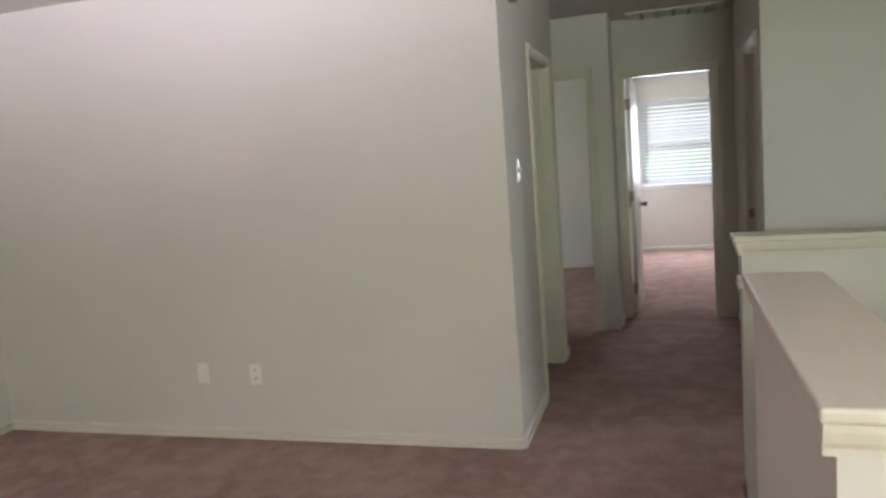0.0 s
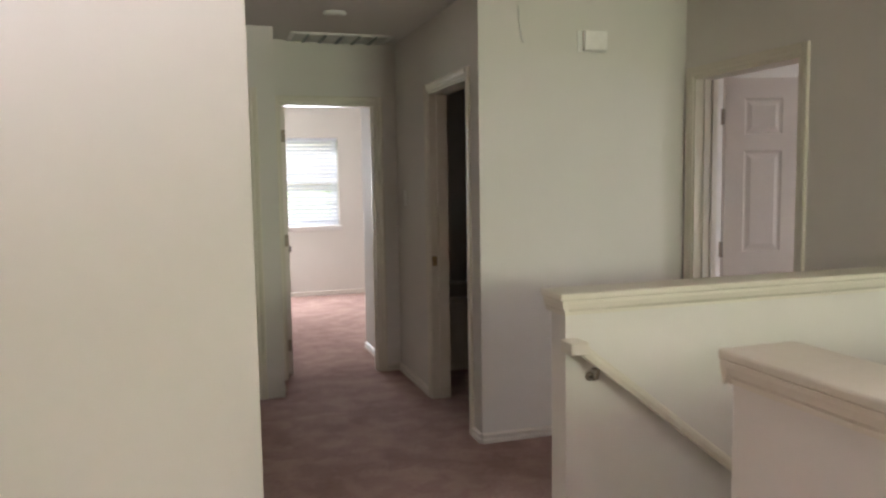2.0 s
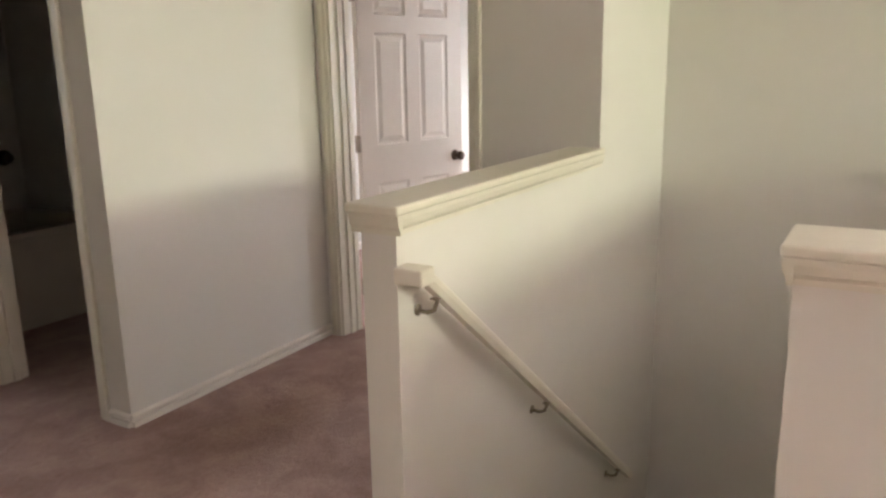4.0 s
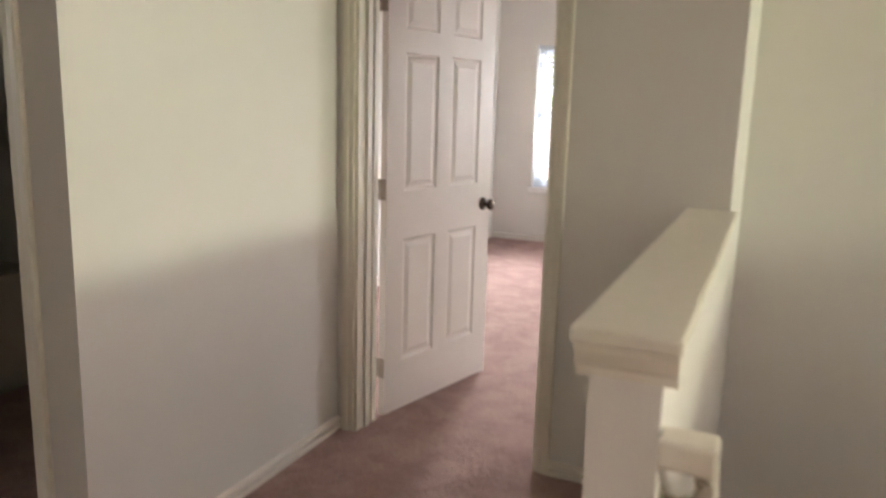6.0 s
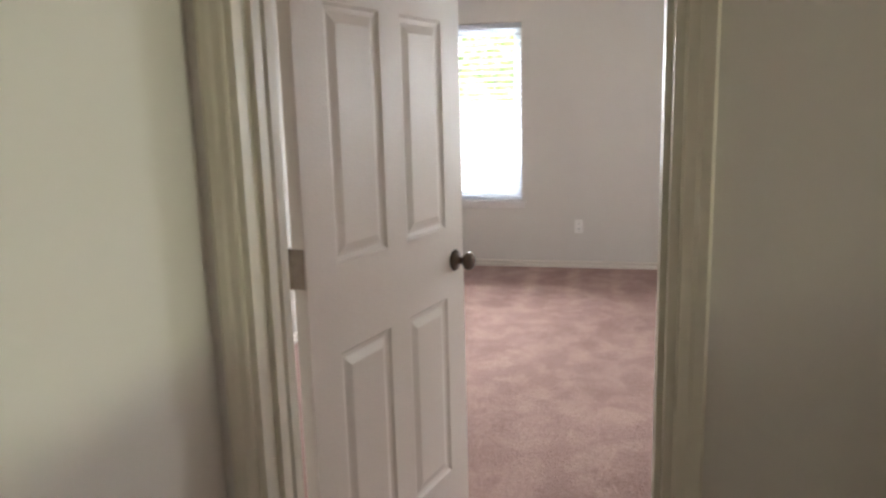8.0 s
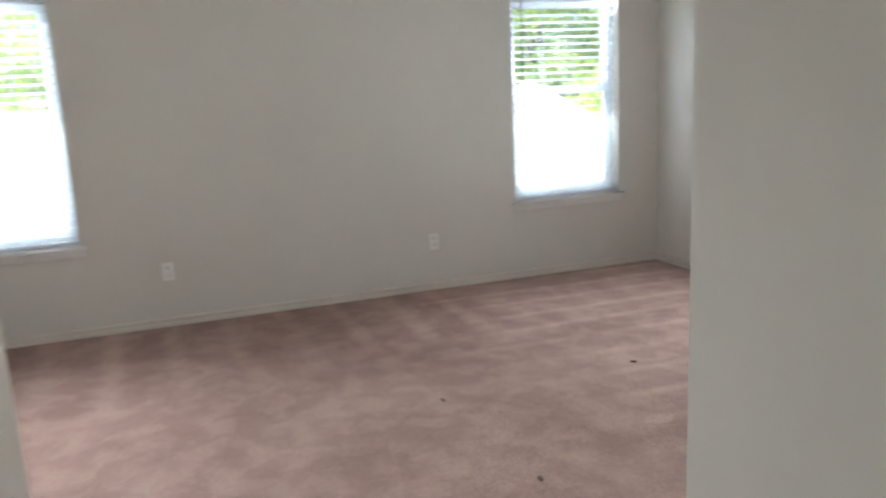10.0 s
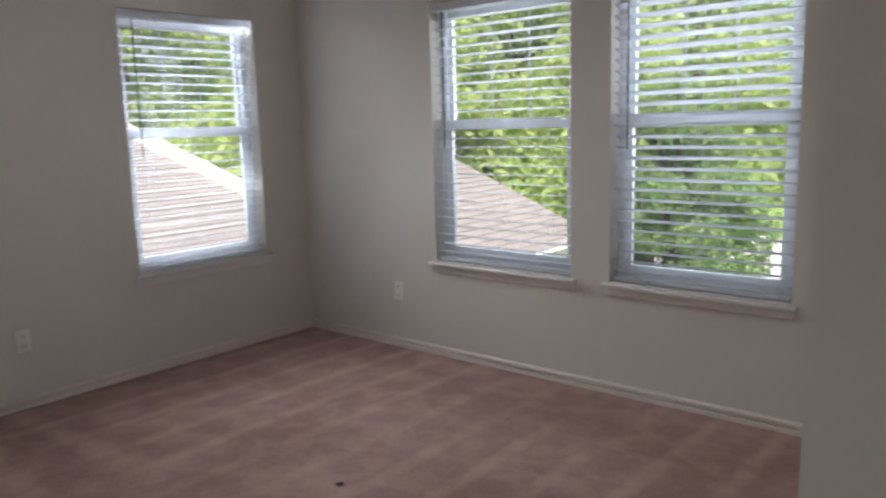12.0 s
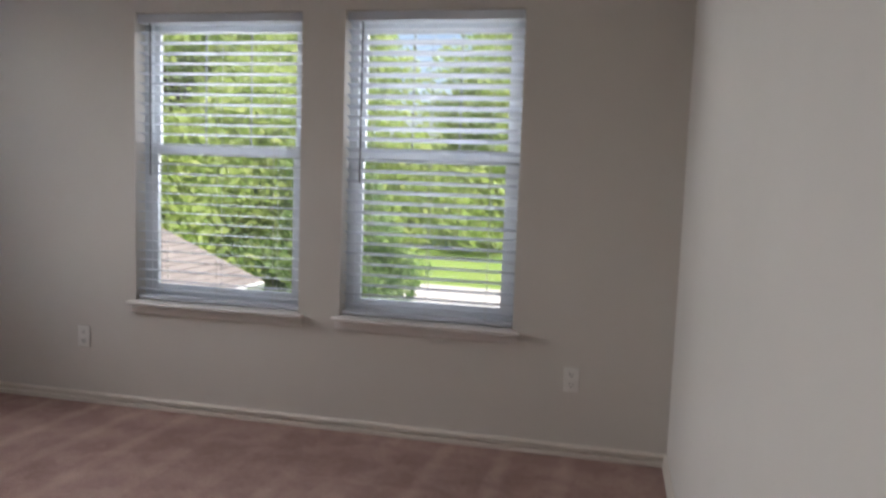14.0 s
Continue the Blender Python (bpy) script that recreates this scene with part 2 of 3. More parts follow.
def part(name, bm, mat, parent=None, label="", smooth=False):
    ob = new(name, bm if isinstance(bm, bpy.types.Mesh) else mesh_of(bm, name, mat, smooth))
    if parent:
        ob.parent = parent
    if label:
        ob["label"] = label
    return ob


def structure(name, bm, mat, label, category):
    return tagged(part(name, bm, mat), label, category, kind="structure")


def slab(name, axis, lo, hi, us, vs, holes, mat, label, category):
    """A wall or floor of real thickness: lo..hi along axis, spread over us x vs, with openings cut through."""
    a = "xyz".index(axis)
    ua, va = [i for i in range(3) if i != a]
    U = sorted({us[0], us[1], *[h[i] for h in holes for i in (0, 1)]})
    V = sorted({vs[0], vs[1], *[h[i] for h in holes for i in (2, 3)]})
    U = [u for u in U if us[0] <= u <= us[1]]
    V = [v for v in V if vs[0] <= v <= vs[1]]
    solid = {}
    for i in range(len(U) - 1):
        for j in range(len(V) - 1):
            cu, cv = (U[i] + U[i + 1]) / 2, (V[j] + V[j + 1]) / 2
            solid[i, j] = not any(h[0] < cu < h[1] and h[2] < cv < h[3] for h in holes)
    bm = bmesh.new()
    made = {}

    def vert(d, u, v):
        key = (d, u, v)
        if key not in made:
            co = [0, 0, 0]
            co[a], co[ua], co[va] = d, u, v
            made[key] = bm.verts.new(co)
        return made[key]

    def face(*ks):
        bm.faces.new([vert(*k) for k in ks])

    for (i, j), s in solid.items():
        if not s:
            continue
        u0, u1, v0, v1 = U[i], U[i + 1], V[j], V[j + 1]
        face((lo, u0, v0), (lo, u1, v0), (lo, u1, v1), (lo, u0, v1))
        face((hi, u0, v0), (hi, u1, v0), (hi, u1, v1), (hi, u0, v1))
        if not solid.get((i - 1, j)):
            face((lo, u0, v0), (hi, u0, v0), (hi, u0, v1), (lo, u0, v1))
        if not solid.get((i + 1, j)):
            face((lo, u1, v0), (hi, u1, v0), (hi, u1, v1), (lo, u1, v1))
        if not solid.get((i, j - 1)):
            face((lo, u0, v0), (hi, u0, v0), (hi, u1, v0), (lo, u1, v0))
        if not solid.get((i, j + 1)):
            face((lo, u0, v1), (hi, u0, v1), (hi, u1, v1), (lo, u1, v1))
    return structure(name, bm, mat, label, category)


def lathe(bm, prof, m, seg=20):
    """Rings of (radius, height) about z, closed at both ends, moved by m."""
    rings = []
    for r, h in prof:
        rings.append([bm.verts.new(m @ Vector((r * math.cos(2 * math.pi * k / seg), r * math.sin(2 * math.pi * k / seg), h))) for k in range(seg)])
    for p, q in zip(rings, rings[1:]):
        for k in range(seg):
            bm.faces.new((p[k], p[(k + 1) % seg], q[(k + 1) % seg], q[k]))
    bm.faces.new(rings[0])
    bm.faces.new(rings[-1])


def sweep(bm, prof, a, b, side, up=(0, 0, 1)):
    """A straight moulding: the closed profile (out, up) swept from a to b; side is the way out."""
    a, b, side, up = Vector(a), Vector(b), Vector(side), Vector(up)
    ra = [bm.verts.new(a + side * p + up * q) for p, q in prof]
    rb = [bm.verts.new(b + side * p + up * q) for p, q in prof]
    n = len(prof)
    for k in range(n):
        bm.faces.new((ra[k], ra[(k + 1) % n], rb[(k + 1) % n], rb[k]))
    bm.faces.new(ra)
    bm.faces.new(rb)


# ---- plan ----
H = 2.49            # ceiling of loft and hall
HB = 2.52           # ceiling of the bedroom
T = 0.12
XD, YE, YG = 8.68, 1.05, 6.23
WB, WM, WT = 0.565, 1.345, 2.015     # window sill, meeting rail, head
D1, D2 = (5.155, 5.81), (1.395, 2.265)
E1, E2 = (6.64, 7.54), (5.58, 6.425)
DOOR_H = 2.04
OUT = 0.16
WL = "painted drywall in warm off-white, slightly textured"

slab("floor", "z", -0.30, 0.0, (-2.24, 8.83), (-3.12, 11.15), [(2.12, 4.80, 1.60, 3.65), (4.862, 8.84, -3.2, 0.89), (4.862, 8.84, 6.4, 11.2)], CARPET, "wall-to-wall dusty pink-brown cut-pile carpet", "floor")
slab("ceiling_loft", "z", H, H + 0.12, (-2.24, 4.862), (-3.12, 11.15), [(3.83, 4.89, 3.72, 6.4)], CEIL, "white textured drywall ceiling", "ceiling")
slab("ceiling_bedroom", "z", HB, HB + 0.12, (3.832, 8.83), (0.87, 6.4), [(3.8, 4.8622, 0.8, 3.61)], CEIL, "white textured drywall ceiling of the bedroom", "ceiling")

# loft and hall
slab("wall_loft_front", "y", 3.94, 4.06, (-2.12, 1.00), (0, H), [], PAINT, WL, "wall")
slab("wall_loft_left", "x", -2.24, -2.12, (-3.12, 4.06), (0, H), [], PAINT, WL, "wall")
slab("wall_loft_back", "y", -3.12, -3.0, (-2.12, 4.742), (0, H), [(2.24, 4.56, 0.75, 2.15)], PAINT, WL, "wall")
slab("wall_hall_left", "x", 1.00, 1.12, (3.94, 5.74), (0, H), [(4.742, 5.50, -1, DOOR_H)], PAINT, WL, "wall")
slab("wall_alcove_front", "y", 5.70, 5.74, (0.23, 1.00), (0, H), [], PAINT, WL, "wall")
slab("wall_alcove_left", "x", 0.23, 0.35, (5.74, 6.45), (0, H), [], PAINT, WL, "wall")
slab("wall_alcove_end", "y", 6.45, 6.57, (-2.12, 1.46), (0, H), [(0.55, 1.29, -1, DOOR_H)], PAINT, WL, "wall")
slab("wall_hall_block", "x", 1.34, 1.46, (6.57, 11.15), (0, H), [], PAINT, WL, "wall")
slab("wall_hall_end", "y", 6.90, 7.02, (1.46, 2.43), (0, H), [(1.515, 2.24, -1, DOOR_H)], PAINT, WL, "wall")
slab("wall_hall_right", "x", 2.40, 2.52, (5.125, 6.90), (0, H), [(5.31, 6.06, -1, DOOR_H)], PAINT, WL, "wall")
slab("wall_passage", "y", 5.125, 5.245, (2.52, 3.70), (0, H), [], PAINT, WL, "wall")
slab("wall_bedroom_door", "x", 3.70, 3.83, (3.72, 6.40), (0, HB), [(4.225, 5.045, -1, DOOR_H)], PAINT, WL, "wall")
slab("wall_stair_side", "y", 3.61, 3.72, (3.70, 4.862), (-2.9, HB), [], PAINT, WL, "wall")
slab("wall_stair_end", "x", 4.742, 4.862, (-3.12, 3.61), (-2.9, HB), [], PAINT, WL, "wall")
slab("wall_half_stair", "y", 3.61, 3.72, (2.14, 3.70), (-2.9, 1.05), [], PAINT, "painted drywall half wall beside the stairs", "half wall")
slab("wall_half_loft", "x", 2.09, 2.25, (1.535, 2.68), (-2.9, 1.05), [], PAINT, "painted drywall half wall between loft and stairwell", "half wall")
slab("wall_half_loft_return", "y", 1.535, 1.65, (2.25, 4.742), (-2.9, 1.05), [], PAINT, "painted drywall half wall closing the stairwell", "half wall")
slab("wall_stair_under", "x", 2.03, 2.15, (2.68, 3.72), (-2.9, -0.30), [], PAINT, WL, "wall")
# bedroom
slab("wall_bedroom_far", "x", XD, XD + OUT, (YE - OUT, YG + 0.17), (0, HB), [(D1[0], D1[1], WB, WT), (D2[0], D2[1], WB, WT)], PAINT, WL, "wall")
slab("wall_bedroom_side", "y", YE - OUT, YE, (4.862, XD), (0, HB), [(E1[0], E1[1], WB, WT), (E2[0], E2[1], WB, WT)], PAINT, WL, "wall")
slab("wall_bedroom_north", "y", YG, YG + 0.17, (3.83, XD), (0, HB), [], PAINT, WL, "wall")
# rooms off the hall
slab("wall_closet_back", "x", -0.62, -0.50, (4.06, 5.70), (0, H), [], PAINT, WL, "wall")
slab("wall_closet_side", "y", 5.66, 5.70, (-0.50, 1.00), (0, H), [], PAINT, WL, "wall")
slab("wall_store_left", "x", -2.24, -2.12, (4.06, 6.45), (0, H), [], PAINT, WL, "wall")
slab("wall_side_room_far", "y", 9.75, 9.87, (-2.12, 1.34), (0, H), [], PAINT, WL, "wall")
slab("wall_side_room_left", "x", -2.24, -2.12, (6.45, 9.87), (0, H), [(7.5, 8.9, 0.7, 2.04)], PAINT, WL, "wall")
slab("wall_back_room_far", "y", 11.0, 11.15, (1.46, 4.742), (0, H), [(1.53, 2.68, 0.90, 2.02)], PAINT, WL, "wall")
slab("wall_back_room_right", "x", 4.742, 4.862, (6.40, 11.15), (0, H), [], PAINT, WL, "wall")
slab("wall_back_room_stub", "x", 2.31, 2.43, (7.02, 7.76), (0, H), [], PAINT, WL, "wall")
slab("wall_bath_far", "x", 3.58, 3.70, (5.245, 7.64), (0, H), [], PAINT, WL, "wall")
slab("wall_bath_north", "y", 7.64, 7.76, (2.43, 3.70), (0, H), [], PAINT, WL, "wall")
slab("wall_back_room_front", "y", 6.90, 7.02, (3.70, 4.742), (0, H), [], PAINT, WL, "wall")
slab("floor_lower", "z", -3.1, -2.9, (-2.24, 8.83), (-3.12, 11.15), [(4.862, 8.84, -3.2, 0.89), (4.862, 8.84, 6.4, 11.2)], CARPET, "carpet of the lower storey", "floor")

# outer walls of the lower storey
LW = "pale brick outer wall of the lower storey"
slab("wall_lower_south", "y", -3.12, -3.0, (-2.24, 4.86), (-3.2, -0.31), [], BRICKW, LW, "wall")
slab("wall_lower_west", "x", -2.24, -2.12, (-3.0, 11.03), (-3.2, -0.31), [], BRICKW, LW, "wall")
slab("wall_lower_north", "y", 11.03, 11.15, (-2.24, 4.86), (-3.2, -0.31), [], BRICKW, LW, "wall")
slab("wall_lower_east", "x", 8.71, 8.83, (0.90, 6.39), (-3.2, -0.31), [], BRICKW, LW, "wall")
slab("wall_lower_bay_south", "y", 0.90, 1.02, (4.87, 8.71), (-3.2, -0.31), [], BRICKW, LW, "wall")
slab("wall_lower_bay_north", "y", 6.27, 6.39, (4.87, 8.71), (-3.2, -0.31), [], BRICKW, LW, "wall")

# ---- baseboards ----
BASE = [(0, 0), (0.018, 0), (0.018, 0.019), (0.016, 0.021), (0.001, 0.022), (0.001, 0.035), (0.016, 0.036), (0.016, 0.047), (0.008, 0.054), (0.0, 0.056)]


def baseboard(a, b, side):
    bm = bmesh.new()
    sweep(bm, BASE, (*a, 0), (*b, 0), (*side, 0))
    return structure("baseboard", bm, BASEP, "cream painted moulded wooden baseboard", "baseboard")


for a, b, s in [
    ((-2.12, 3.94), (1.12, 3.94), (0, -1)), ((-2.12, -3.0), (-2.12, 3.94), (1, 0)), ((1.12, 3.94), (1.12, 4.70), (1, 0)), ((1.12, 5.56), (1.12, 5.74), (1, 0)),
    ((2.40, 5.125), (3.70, 5.125), (0, -1)), ((2.40, 5.125), (2.40, 5.25), (-1, 0)), ((2.40, 6.12), (2.40, 6.90), (-1, 0)), ((2.295, 6.90), (2.40, 6.90), (0, -1)),
    ((3.70, 3.72), (3.70, 4.175), (-1, 0)), ((2.15, 3.72), (3.70, 3.72), (0, 1)),
    ((3.83, 3.72), (4.862, 3.72), (0, 1)), ((4.862, YE), (4.862, 3.72), (1, 0)), ((4.862, YE), (XD, YE), (0, 1)), ((XD, YE), (XD, YG), (-1, 0)),
    ((3.83, YG), (XD, YG), (0, -1)), ((3.83, 5.10), (3.83, YG), (1, 0)), ((3.83, 3.72), (3.83, 4.17), (1, 0)),
    ((1.46, 11.0), (4.742, 11.0), (0, -1)), ((2.31, 7.02), (2.31, 7.76), (-1, 0)), ((2.31, 7.76), (3.70, 7.76), (0, 1)), ((-2.12, 9.75), (1.34, 9.75), (0, -1)), ((1.34, 6.57), (1.34, 9.75), (-1, 0)),
    ((1.46, 6.57), (1.46, 6.90), (1, 0)), ((2.09, 1.535), (2.09, 2.68), (-1, 0)), ((2.09, 1.535), (4.742, 1.535), (0, -1)),
]:
    baseboard(a, b, s)

# ---- half-wall caps ----
CROWN = [(0, 0), (0.012, 0), (0.012, 0.012), (0.018, 0.022), (0.022, 0.040), (0.022, 0.052), (0.0, 0.052)]


def cap(name, lo, hi, z, sides, label):
    top = tagged(new(name), label, "wall cap", kind="structure")
    part("cap_board", bevelled((lo[0], lo[1], z - 0.026), (hi[0], hi[1], z), 0.007, 3), TRIM, top)
    for a, b, s in sides:
        bm = bmesh.new()
        sweep(bm, CROWN, (*a, z - 0.078), (*b, z - 0.078), (*s, 0))
        part("moulding", bm, TRIM, top)
    return top


cap("trim_cap_stair", (2.108, 3.583), (3.695, 3.75), 1.077, [((2.14, 3.61), (3.70, 3.61), (0, -1)), ((2.14, 3.72), (3.70, 3.72), (0, 1)), ((2.14, 3.588), (2.14, 3.742), (-1, 0))], "cream painted wooden cap with crown moulding on the half wall")
cap("trim_cap_loft", (2.063, 1.51), (2.283, 2.705), 1.08, [((2.09, 1.535), (2.09, 2.68), (-1, 0)), ((2.25, 1.65), (2.25, 2.68), (1, 0)), ((2.068, 2.68), (2.278, 2.68), (0, 1)), ((2.068, 1.535), (4.742, 1.535), (0, -1))], "cream painted wooden cap with crown moulding round the stairwell")
cap("trim_cap_return", (2.283, 1.51), (4.742, 1.675), 1.08, [((2.283, 1.65), (4.742, 1.65), (0, 1))], "cream painted wooden cap on the stairwell half wall")

# ---- door casings and jambs ----
CASING = [(0, 0), (0.009, 0), (0.012, 0.005), (0.012, 0.022), (0.016, 0.030), (0.018, 0.046), (0.015, 0.052), (0, 0.052)]


def casing(axis, face, side, u0, u1, head, depth):
    """Casing boards and jamb lining of a doorway; axis: the wall's normal; face: the visible wall face; side: +1 or -1."""
    top = tagged(new("trim_door_casing"), "cream painted colonial door casing and jamb", "door casing", kind="structure")
    def P(n, u, z):
        return (n, u, z) if axis == "x" else (u, n, z)
    out = P(side, 0, 0)
    for u, d in ((u0, -1), (u1, 1)):
        bm = bmesh.new()
        sweep(bm, CASING, P(face, u, 0), P(face, u, head + 0.052), out, P(0, d, 0))
        part("casing_board", bm, TRIM, top)
    bm = bmesh.new()
    sweep(bm, CASING, P(face, u0, head), P(face, u1, head), out)
    part("head_board", bm, TRIM, top)
    back = face - side * depth
    for a, b in (((u0, u0 + 0.016), (0, head)), ((u1 - 0.016, u1), (0, head)), ((u0 + 0.016, u1 - 0.016), (head - 0.016, head))):
        bm = bmesh.new()
        p, q = P(face + side * 0.002, a[0], b[0]), P(back - side * 0.002, a[1], b[1])
        box(bm, [min(i, j) for i, j in zip(p, q)], [max(i, j) for i, j in zip(p, q)])
        part("jamb", bm, TRIM, top)
    # door stop
    mid = face - side * depth * 0.55
    for u in (u0 + 0.016, u1 - 0.028):
        bm = bmesh.new()
        p, q = P(mid - 0.018, u, 0), P(mid + 0.018, u + 0.012, head - 0.016)
        box(bm, p, q)
        part("door_stop", bm, TRIM, top)
    return top


casing("x", 3.70, -1, 4.225, 5.045, DOOR_H, 0.13)
casing("x", 3.83, 1, 4.225, 5.045, DOOR_H, 0.005)
casing("x", 2.40, -1, 5.31, 6.06, DOOR_H, 0.12)
casing("x", 1.12, 1, 4.742, 5.50, DOOR_H, 0.12)
casing("y", 6.45, -1, 0.55, 1.29, DOOR_H, 0.12)
casing("y", 6.90, -1, 1.515, 2.24, DOOR_H, 0.12)

# ---- six-panel doors ----
PAN_Z = ((0.244, 0.806), (1.018, 1.612), (1.705, 1.915))


def panel_mesh(w, h):
    """A moulded raised panel, seen from both faces, sunk in its frame."""
    bm = bmesh.new()
    t = 0.0175
    for s in (1, -1):
        rings = []
        for inset, depth in ((0, 0), (0.008, 0.006), (0.018, 0.008), (0.024, 0.007), (0.044, 0.001), (0.048, 0.001)):
            y = s * (t - depth)
            rings.append([bm.verts.new((x, y, z)) for x, z in ((inset, inset), (w - inset, inset), (w - inset, h - inset), (inset, h - inset))])
        for p, q in zip(rings, rings[1:]):
            for k in range(4):
                bm.faces.new((p[k], p[(k + 1) % 4], q[(k + 1) % 4], q[k]))
        bm.faces.new(rings[-1])
    return mesh_of(bm, "panel", DOORP)


def knob(parent, x, y, z, s):
    k = part("knob", bmesh_knob(s), BRONZE, parent, "dark bronze round knob", True)
    k.location = (x, y, z)
    return k


def bmesh_knob(s):
    bm = bmesh.new()
    m = Matrix.Rotation(radians(-90 * s), 4, "X")
    lathe(bm, [(0.031, 0), (0.033, 0.003), (0.030, 0.008), (0.016, 0.011), (0.011, 0.016), (0.011, 0.030), (0.016, 0.034), (0.024, 0.039), (0.0275, 0.047), (0.0275, 0.053), (0.024, 0.060), (0.015, 0.065), (0.004, 0.066)], m, 24)
    return bm


def door(width, pin, angle, label):
    """A six-panel door; pin: the hinge in plan; angle: where the leaf points; the leaf lies to the right of its pin line."""
    d = tagged(new("door"), label, "door")
    d.matrix_basis = pose(pin[0], pin[1], 0.012, 0, 0, angle)
    st, mid = 0.115, 0.10
    pw = (width - 2 * st - mid) / 2
    cols = ((st, st + pw), (st + pw + mid, width - st))
    slab_ob = slab("leaf", "y", -0.035, 0.0, (0, width), (0, 2.02), [(c[0], c[1], z[0] - 0.012, z[1] - 0.012) for c in cols for z in PAN_Z], DOORP, "", "")
    for key in ("label", "category", "kind"):
        if key in slab_ob:
            del slab_ob[key]
    slab_ob.parent = d
    for z in PAN_Z:
        me = panel_mesh(pw, z[1] - z[0])
        for c in cols:
            p = part("panel", me, DOORP, d)
            p.location = (c[0], -0.0175, z[0] - 0.012)
    knob(d, width - 0.062, -0.035, 0.90, -1)
    knob(d, width - 0.062, 0.0, 0.90, 1)
    bm = bevelled((width - 0.001, -0.029, 0.89), (width + 0.002, -0.006, 0.948), 0.0008, 1)
    part("latch_plate", bm, BRASS, d, "brass latch plate")
    for z in (0.22, 1.02, 1.80):
        bm = bmesh.new()
        box(bm, (-0.0035, -0.032, z - 0.045), (-0.0005, -0.001, z + 0.045))
        lathe(bm, [(0.006, z - 0.046), (0.006, z + 0.046)], Matrix.Translation((-0.003, 0.006, 0)), 12)
        part("hinge", bm, HINGE, d, "dull painted hinge")
    return d


door(0.79, (3.888, 5.028), -13.8, "white six-panel door standing open into the bedroom")
door(0.70, (1.548, 7.03), 88, "white six-panel door standing open into the back room")
door(0.72, (2.535, 5.325), -2, "white six-panel bathroom door standing open")


# ---- windows and blinds ----
def window(name, m, w, h, rail, slat_tilt, label):
    """m: local x along the wall as seen from inside, y outwards, z up; origin at the opening's lower inner corner."""
    win = tagged(new(name), label, "window", kind="structure")
    win.matrix_basis = m
    fr = part("window_frame", bmesh.new(), VINYL, win)
    bm = bmesh.new()
    f, y0, y1 = 0.042, 0.085, 0.135
    for lo, hi in (((0, y0, 0), (f, y1, h)), ((w - f, y0, 0), (w, y1, h)), ((f, y0, 0), (w - f, y1, f)), ((f, y0, h - f), (w - f, y1, h))):
        box(bm, lo, hi)
    bm.to_mesh(fr.data)
    bm.free()
    # lower sash nearer the room, upper sash behind
    s = 0.032
    for nm, z0, z1, ya, yb in (("lower_sash", f, rail + 0.022, 0.088, 0.110), ("upper_sash", rail - 0.018, h - f, 0.111, 0.131)):
        bm = bmesh.new()
        for lo, hi in (((f, ya, z0), (f + s, yb, z1)), ((w - f - s, ya, z0), (w - f, yb, z1)), ((f + s, ya, z0), (w - f - s, yb, z0 + 0.04)), ((f + s, ya, z1 - 0.036), (w - f - s, yb, z1))):
            box(bm, lo, hi)
        sash = part(nm, bm, VINYL, win)
        bm = bmesh.new()
        ym = (ya + yb) / 2
        box(bm, (f + s, ym - 0.002, z0 + 0.04), (w - f - s, ym + 0.002, z1 - 0.036))
        pane = part("pane", bm, GLASS, sash)
        pane.visible_shadow = False
        if nm == "upper_sash":
            for k in (1, 2):
                x = f + s + (w - 2 * f - 2 * s) * k / 3
                bm = bmesh.new()
                box(bm, (x - 0.0045, ym + 0.003, z0 + 0.04), (x + 0.0045, ym + 0.009, z1 - 0.036))
                part("muntin", bm, MUNTIN, sash)
    # stool and apron
    part("window_sill", bevelled((-0.032, -0.045, -0.019), (w + 0.032, 0.0, 0.0), 0.006, 3), SILLP, win)
    part("window_stool", bevelled((0.001, -0.003, -0.004), (w - 0.001, 0.084, 0.004), 0.001, 1), SILLP, win)
    bm = bmesh.new()
    sweep(bm, [(0, 0), (0.010, 0), (0.014, 0.008), (0.014, 0.034), (0.010, 0.042), (0, 0.042)], (-0.02, 0, -0.064), (w + 0.02, 0, -0.064), (0, -1, 0))
    part("apron", bm, SILLP, win)
    # blind
    bl = tagged(new("window_blind"), "white two-inch horizontal blind lowered with open slats", "blind", "window blinds")
    bl.matrix_basis = m
    part("headrail", bevelled((0.006, 0.012, h - 0.045), (w - 0.006, 0.062, h - 0.003), 0.002, 1), SLAT, bl)
    part("bottom_rail", bevelled((0.008, 0.014, 0.010), (w - 0.008, 0.062, 0.030), 0.004, 2), SLAT, bl)
    bm = bmesh.new()
    wd, n = 0.048, 4
    grid = []
    for x in (0.008, w - 0.008):
        for z in (0.0014, -0.0014):
            grid.append([bm.verts.new((x, -wd / 2 + wd * k / n, z + 0.003 * (1 - (2 * k / n - 1) ** 2))) for k in range(n + 1)])
    a, b, c, d = grid
    for k in range(n):
        bm.faces.new((a[k], a[k + 1], c[k + 1], c[k]))
        bm.faces.new((b[k], b[k + 1], d[k + 1], d[k]))
        bm.faces.new((a[k], a[k + 1], b[k + 1], b[k]))
        bm.faces.new((c[k], c[k + 1], d[k + 1], d[k]))
    bm.faces.new((a[0], b[0], d[0], c[0]))
    bm.faces.new((a[n], b[n], d[n], c[n]))
    me = mesh_of(bm, "slat", SLAT)
    pitch = 0.050
    z, rnd = 0.058, random.Random(len(name) + int(w * 1000))
